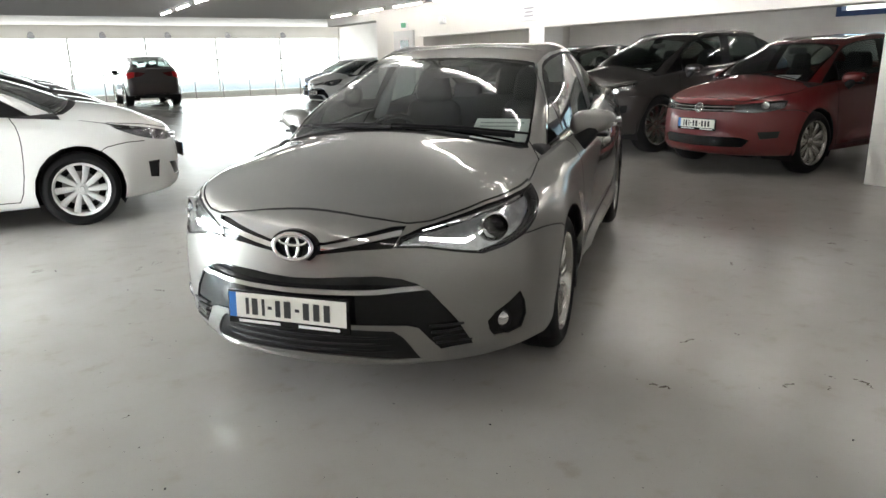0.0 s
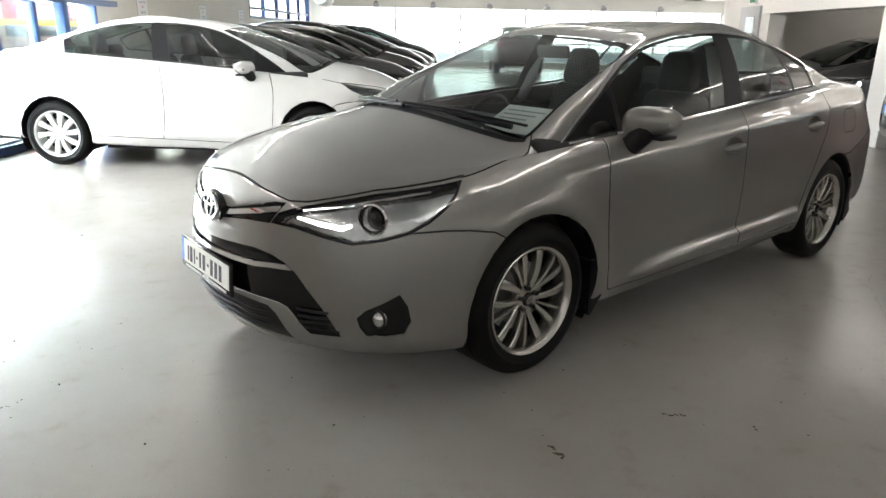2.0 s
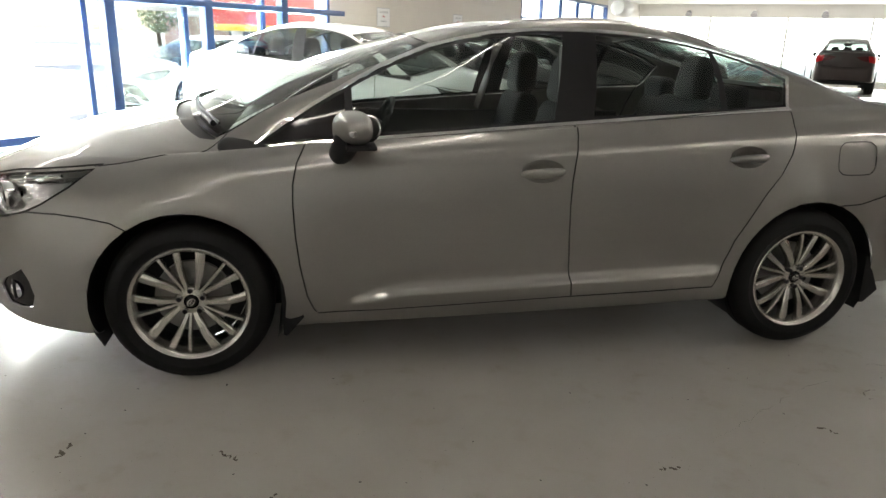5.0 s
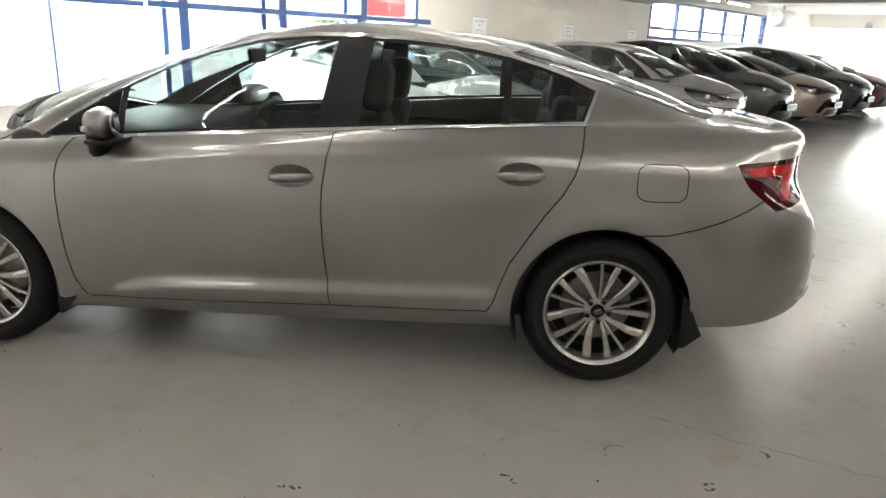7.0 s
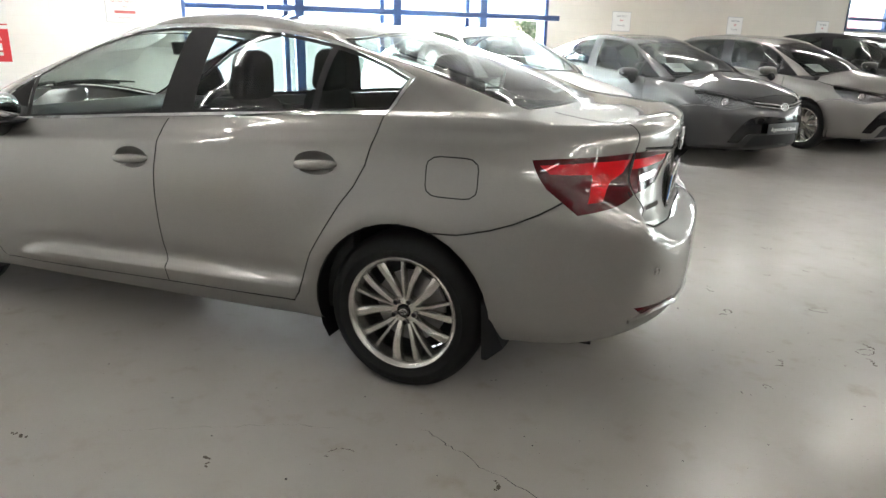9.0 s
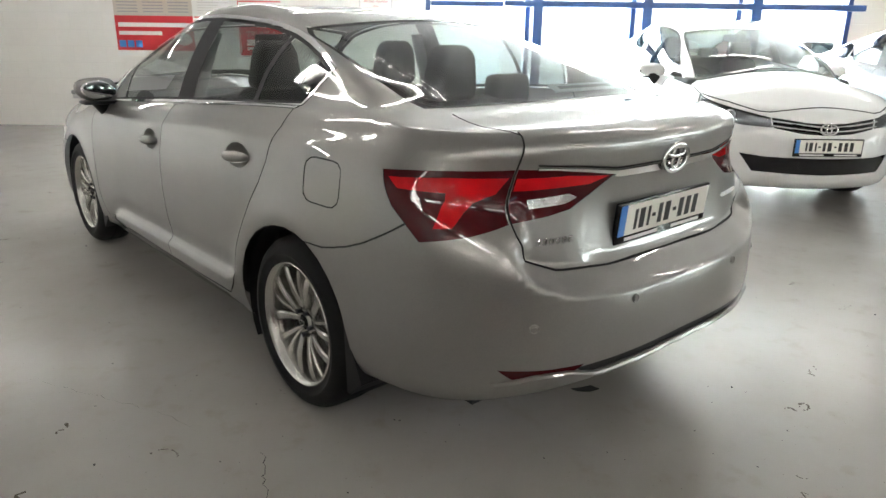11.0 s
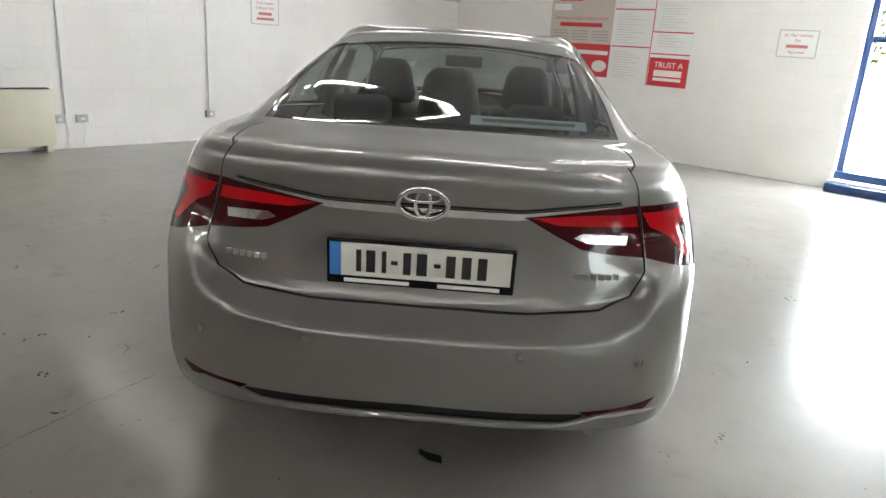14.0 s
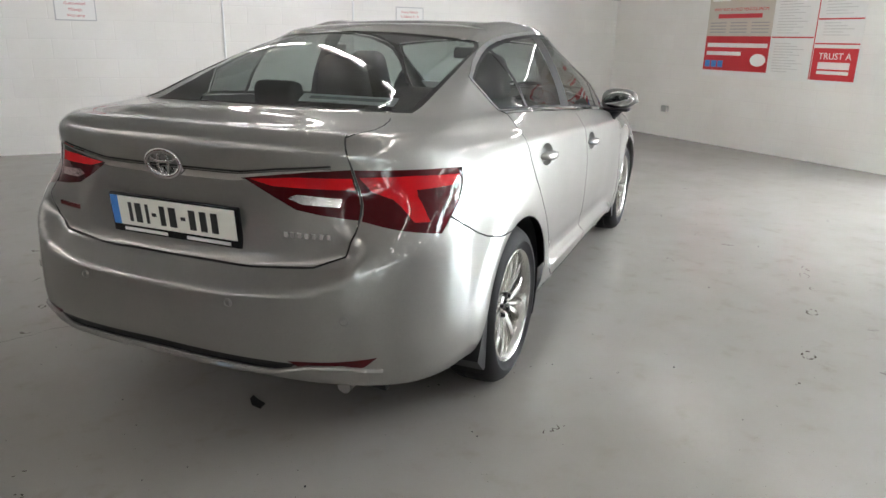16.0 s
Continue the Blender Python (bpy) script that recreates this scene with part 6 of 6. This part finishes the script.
def front_bits(car, W, face="", approved=False):
    """Plate, badge and bars of a parked car's nose."""
    zp, bars, rise = {"saloon": (.535, (.640, .675), .040), "carrier": (.530, (.682, .718), .004), "utility": (.50, (.635, .675, .715), .008)}.get(face, (.45, (.665, .70), .045))
    p = W(2.37, 0, zp, 5)
    if approved:
        ob = part("show_plate", box_bm(-.26, .26, -.014, 0, -.06, .06, .004), plain("plate_slate", (.06, .065, .07), .4), car, "dark grey show plate with white words")
        ob.matrix_basis = pose(p.x + .012, 0, p.z, 0, 0, -90)
        letters("words", "Approved Used", .068, M_WHITE, ob, pose(0, .001, -.005, 90, 0, 180), .0008)
    else:
        number_plate(car, pose(p.x + .012, 0, p.z, 0, 0, -90))
    zb = sum(bars) / len(bars)
    e = W(2.335, 0, zb + .005, 7)
    badge(car, pose(e.x + .004, 0, e.z, 10, 0, -90), .14 if face != "carrier" else .115, .095 if face != "carrier" else .115)
    for z in bars:
        bm = bmesh.new()
        a, b, c = W(2.345, 0, z, 7), W(2.25, .42, z + rise, 7), W(2.25, -.42, z + rise, 7)
        add_tube(bm, [b, (b + a) / 2 + Vector((.03, 0, 0)), a, (c + a) / 2 + Vector((.03, 0, 0)), c], .007, 6)
        part("grille_bar", bm, M_CHROME, car)
    for s_ in (1, -1):
        q = W(2.06, s_ * .66, .735, 7)
        bm = bmesh.new()
        add_lathe(bm, [(0, .012), (.034, .010), (.044, .0), (.038, -.02), (0, -.02)], 20)
        lens = part("lamp_lens", bm, M_REFLECT, car, "round bright headlamp lens")
        lens.matrix_basis = pose(q.x - .01, q.y, q.z, 0, 0, -90 + 30 * s_)
    return car


def parked(label, paint, u, v, heading, warp, group="row of parked cars by the windows", face="", approved=False, **kw):
    car, W, _ = build_car(label, paint, room_pose(u, v, 0, heading), group, warp=warp, dark=True, face=face, **kw)
    front_bits(car, W, face, approved)
    if warp is SUV:
        for s in (1, -1):
            bm = bmesh.new()
            pts = [W(x, s * .575, 1.405, 17) for x in (.18, .0, -.3, -.6, -.85)]
            add_tube(bm, [p + Vector((0, 0, h)) for p, h in zip(pts, (-.02, .035, .04, .035, -.02))], .016, 8)
            part("roof_rail", bm, M_STEEL, car, "silver roof rail")
    return car


PAPER = ((1.1, -.4, 1.02, .30, .2, -62, 0),)
parked("white four-door saloon car parked nose out by the windows", P_WHITE, 3.52, -3.70, 180, COMPACT, face="saloon", rim=M_TRIMWHEEL, wheels="cover", grid=(20, 52, 14, 3))
parked("black four-door saloon car parked nose out", P_BLACK, 3.52, -6.35, 180, SALOON, approved=True, papers=PAPER)
parked("silver brown hatchback parked nose out", P_SILVER, 3.35, -8.85, 180, HATCH, papers=PAPER)
parked("black crossover car parked nose out", P_BLACK, 3.5, -11.5, 180, MPV)
parked("bronze saloon car parked nose out", P_BRONZE, 3.5, -14.1, 180, SALOON)
parked("black sport utility car parked nose out", P_BLACK, 3.4, -16.7, 180, MPV)
parked("dark red hatchback parked nose out", P_RED, 3.4, -19.3, 180, HATCH)
G2 = "row of parked cars under the beam"
parked("glossy red compact people carrier in a bay", P_RED, -6.42, -1.50, 0, MPV, G2, face="carrier", papers=((1.05, .25, 1.0, .3, .2, -62, 0),), grid=(20, 52, 14, 3))
parked("dark grey sport utility car in a bay", P_DGREY, -6.55, -3.90, 0, SUV, G2, face="utility", papers=((1.05, .2, 1.08, .3, .2, -62, 0),), grid=(20, 52, 14, 3))
parked("black hatchback with a price sheet in its window", P_BLACK, -6.9, -6.6, 0, MPV, G2)
parked("silver hatchback in a bay", P_SILVER, -7.2, -9.6, 0, HATCH, G2)
G3 = "cars across the far end"
parked("dark brown sport utility car seen from behind", P_BROWN, -1.75, -24.4, -90, SUV, G3)
parked("blue hatchback at the far end", P_BLUE, -8.6, -20.9, 20, HATCH, G3)
parked("pale silver hatchback at the far end", P_SILVER, -9.8, -23.6, 20, HATCH, G3)
parked("white hatchback at the far end", P_WHITE, -7.6, -17.4, 10, HATCH, G3)

yard_car = parked("white hatchback parked on the forecourt outside", P_WHITE, 10.2, -7.5, 90, HATCH, "cars outside")
yard_car.location.z -= .21

# ---------------------------------------------------------------- litter on the floor
def flake(m, pts, label):
    t = thing("floor_scrap", label, "scrap", m, "scraps on the floor")
    bm = bmesh.new()
    add_prism(bm, pts, .0005, .004)
    part("piece", bm, M_BLACK, t)


flake(pose(-1.985, -.05, 0, 0, 0, 35), [(-.055, -.012), (-.02, .02), (.03, .03), (.055, .018), (.02, .0), (-.02, -.03)], "curled black plastic scrap on the floor")
flake(pose(2.76, 1.82, 0, 0, 0, 20), [(-.03, -.004), (0, .01), (.03, .006), (.008, -.01)], "tiny black scrap on the floor")
rng = random.Random(5)
for k in range(26):
    a = rng.uniform(0, 6.28)
    r = rng.uniform(1.4, 3.2)
    flake(pose(r * 1.25 * math.cos(a), r * .95 * math.sin(a), 0, 0, 0, rng.uniform(0, 360)), [(-.006 * rng.uniform(.4, 1), -.003), (.0, .004), (.007 * rng.uniform(.4, 1), .001), (.002, -.004)], "tiny dark crumb on the floor")
bm = bmesh.new()
for k in range(700):
    a, r = rng.uniform(0, 6.28), .6 + 3.6 * rng.random()
    x, y, q = math.cos(a) * (1.5 + r), math.sin(a) * (.4 + r), rng.choice((.0015, .002, .003, .0045))
    bm.faces.new([bm.verts.new((x + q * rng.uniform(.5, 1.3) * math.cos(w), y + q * rng.uniform(.5, 1.3) * math.sin(w), .0015)) for w in (0, 1.3, 2.4, 3.6, 5.0)])
tagged(finish(bm, "floor_grit", plain("grit", (.05, .045, .04), .9, vary=.4)), "fine dark grit scattered over the sealed floor", "grit", "", "stuff")


def crack(pts, label):
    """A hairline crack: a thin ragged strip just over the floor."""
    t = thing("floor_crack", label, "crack", None, "cracks in the floor", "structure")
    bm = bmesh.new()
    q = []
    for (x0, y0), (x1, y1) in zip(pts, pts[1:]):
        n = 10
        for i in range(n):
            f = i / n
            q.append((x0 + (x1 - x0) * f + rng.uniform(-.012, .012), y0 + (y1 - y0) * f + rng.uniform(-.012, .012)))
    vs = []
    for x, y in q:
        w = rng.uniform(.0006, .0018)
        vs.append((bm.verts.new((x - w, y, .0012)), bm.verts.new((x + w, y + w, .0012))))
    for a, b in zip(vs, vs[1:]):
        bm.faces.new((a[0], a[1], b[1], b[0]))
    bmesh.ops.recalc_face_normals(bm, faces=bm.faces[:])
    part("line", bm, M_SEAM, t)


crack([(-2.75, 1.55), (-2.2, 1.42), (-1.75, 1.22), (-1.55, 1.12)], "hairline crack in the sealed floor")
crack([(-1.25, 1.25), (-.9, 1.4), (-.5, 1.62)], "hairline crack in the sealed floor")


# scuffs: rings and strokes left by tyres and trolleys
M_SCUFF = plain("scuff_brown", (.085, .075, .062), .95, vary=.4, scale=40, spec=0.0)
rng = random.Random(11)


def scuff(m, pts, w):
    t = thing("floor_mark", "faint dark scuff mark on the sealed floor", "mark", m, "scuff marks on the floor")
    bm = bmesh.new()
    vs = []
    for i, (x, y) in enumerate(pts):
        a, b = pts[max(0, i - 1)], pts[min(len(pts) - 1, i + 1)]
        d = Vector((b[0] - a[0], b[1] - a[1])).normalized()
        h = w * rng.uniform(.15, 1)
        vs.append((bm.verts.new((x - d.y * h, y + d.x * h, .0012)), bm.verts.new((x + d.y * h, y - d.x * h, .0012))))
    for i, (a, b) in enumerate(zip(vs, vs[1:])):
        if rng.random() < .7:
            bm.faces.new((a[0], a[1], b[1], b[0]))
    if not bm.faces:
        bm.faces.new((vs[0][0], vs[0][1], vs[1][1], vs[1][0]))
    bmesh.ops.recalc_face_normals(bm, faces=bm.faces[:])
    part("stain", bm, M_SCUFF, t)


for k in range(70):
    a, r = rng.uniform(0, 6.283), rng.uniform(1.0, 2.6)
    m = pose(math.cos(a) * (1.6 + r), math.sin(a) * (.35 + r), 0, 0, 0, rng.uniform(0, 360))
    s_ = rng.uniform(.015, .055)
    if k % 3 == 0:
        pts = [(s_ * math.cos(q) * rng.uniform(.8, 1.1), .6 * s_ * math.sin(q) * rng.uniform(.8, 1.1)) for q in np.linspace(0, rng.uniform(3, 6.2), 16)]
    else:
        pts = [(s_ * (i / 5 - 1), .25 * s_ * math.sin(i * rng.uniform(.5, 1.2))) for i in range(11)]
    scuff(m, pts, rng.uniform(.003, .009))
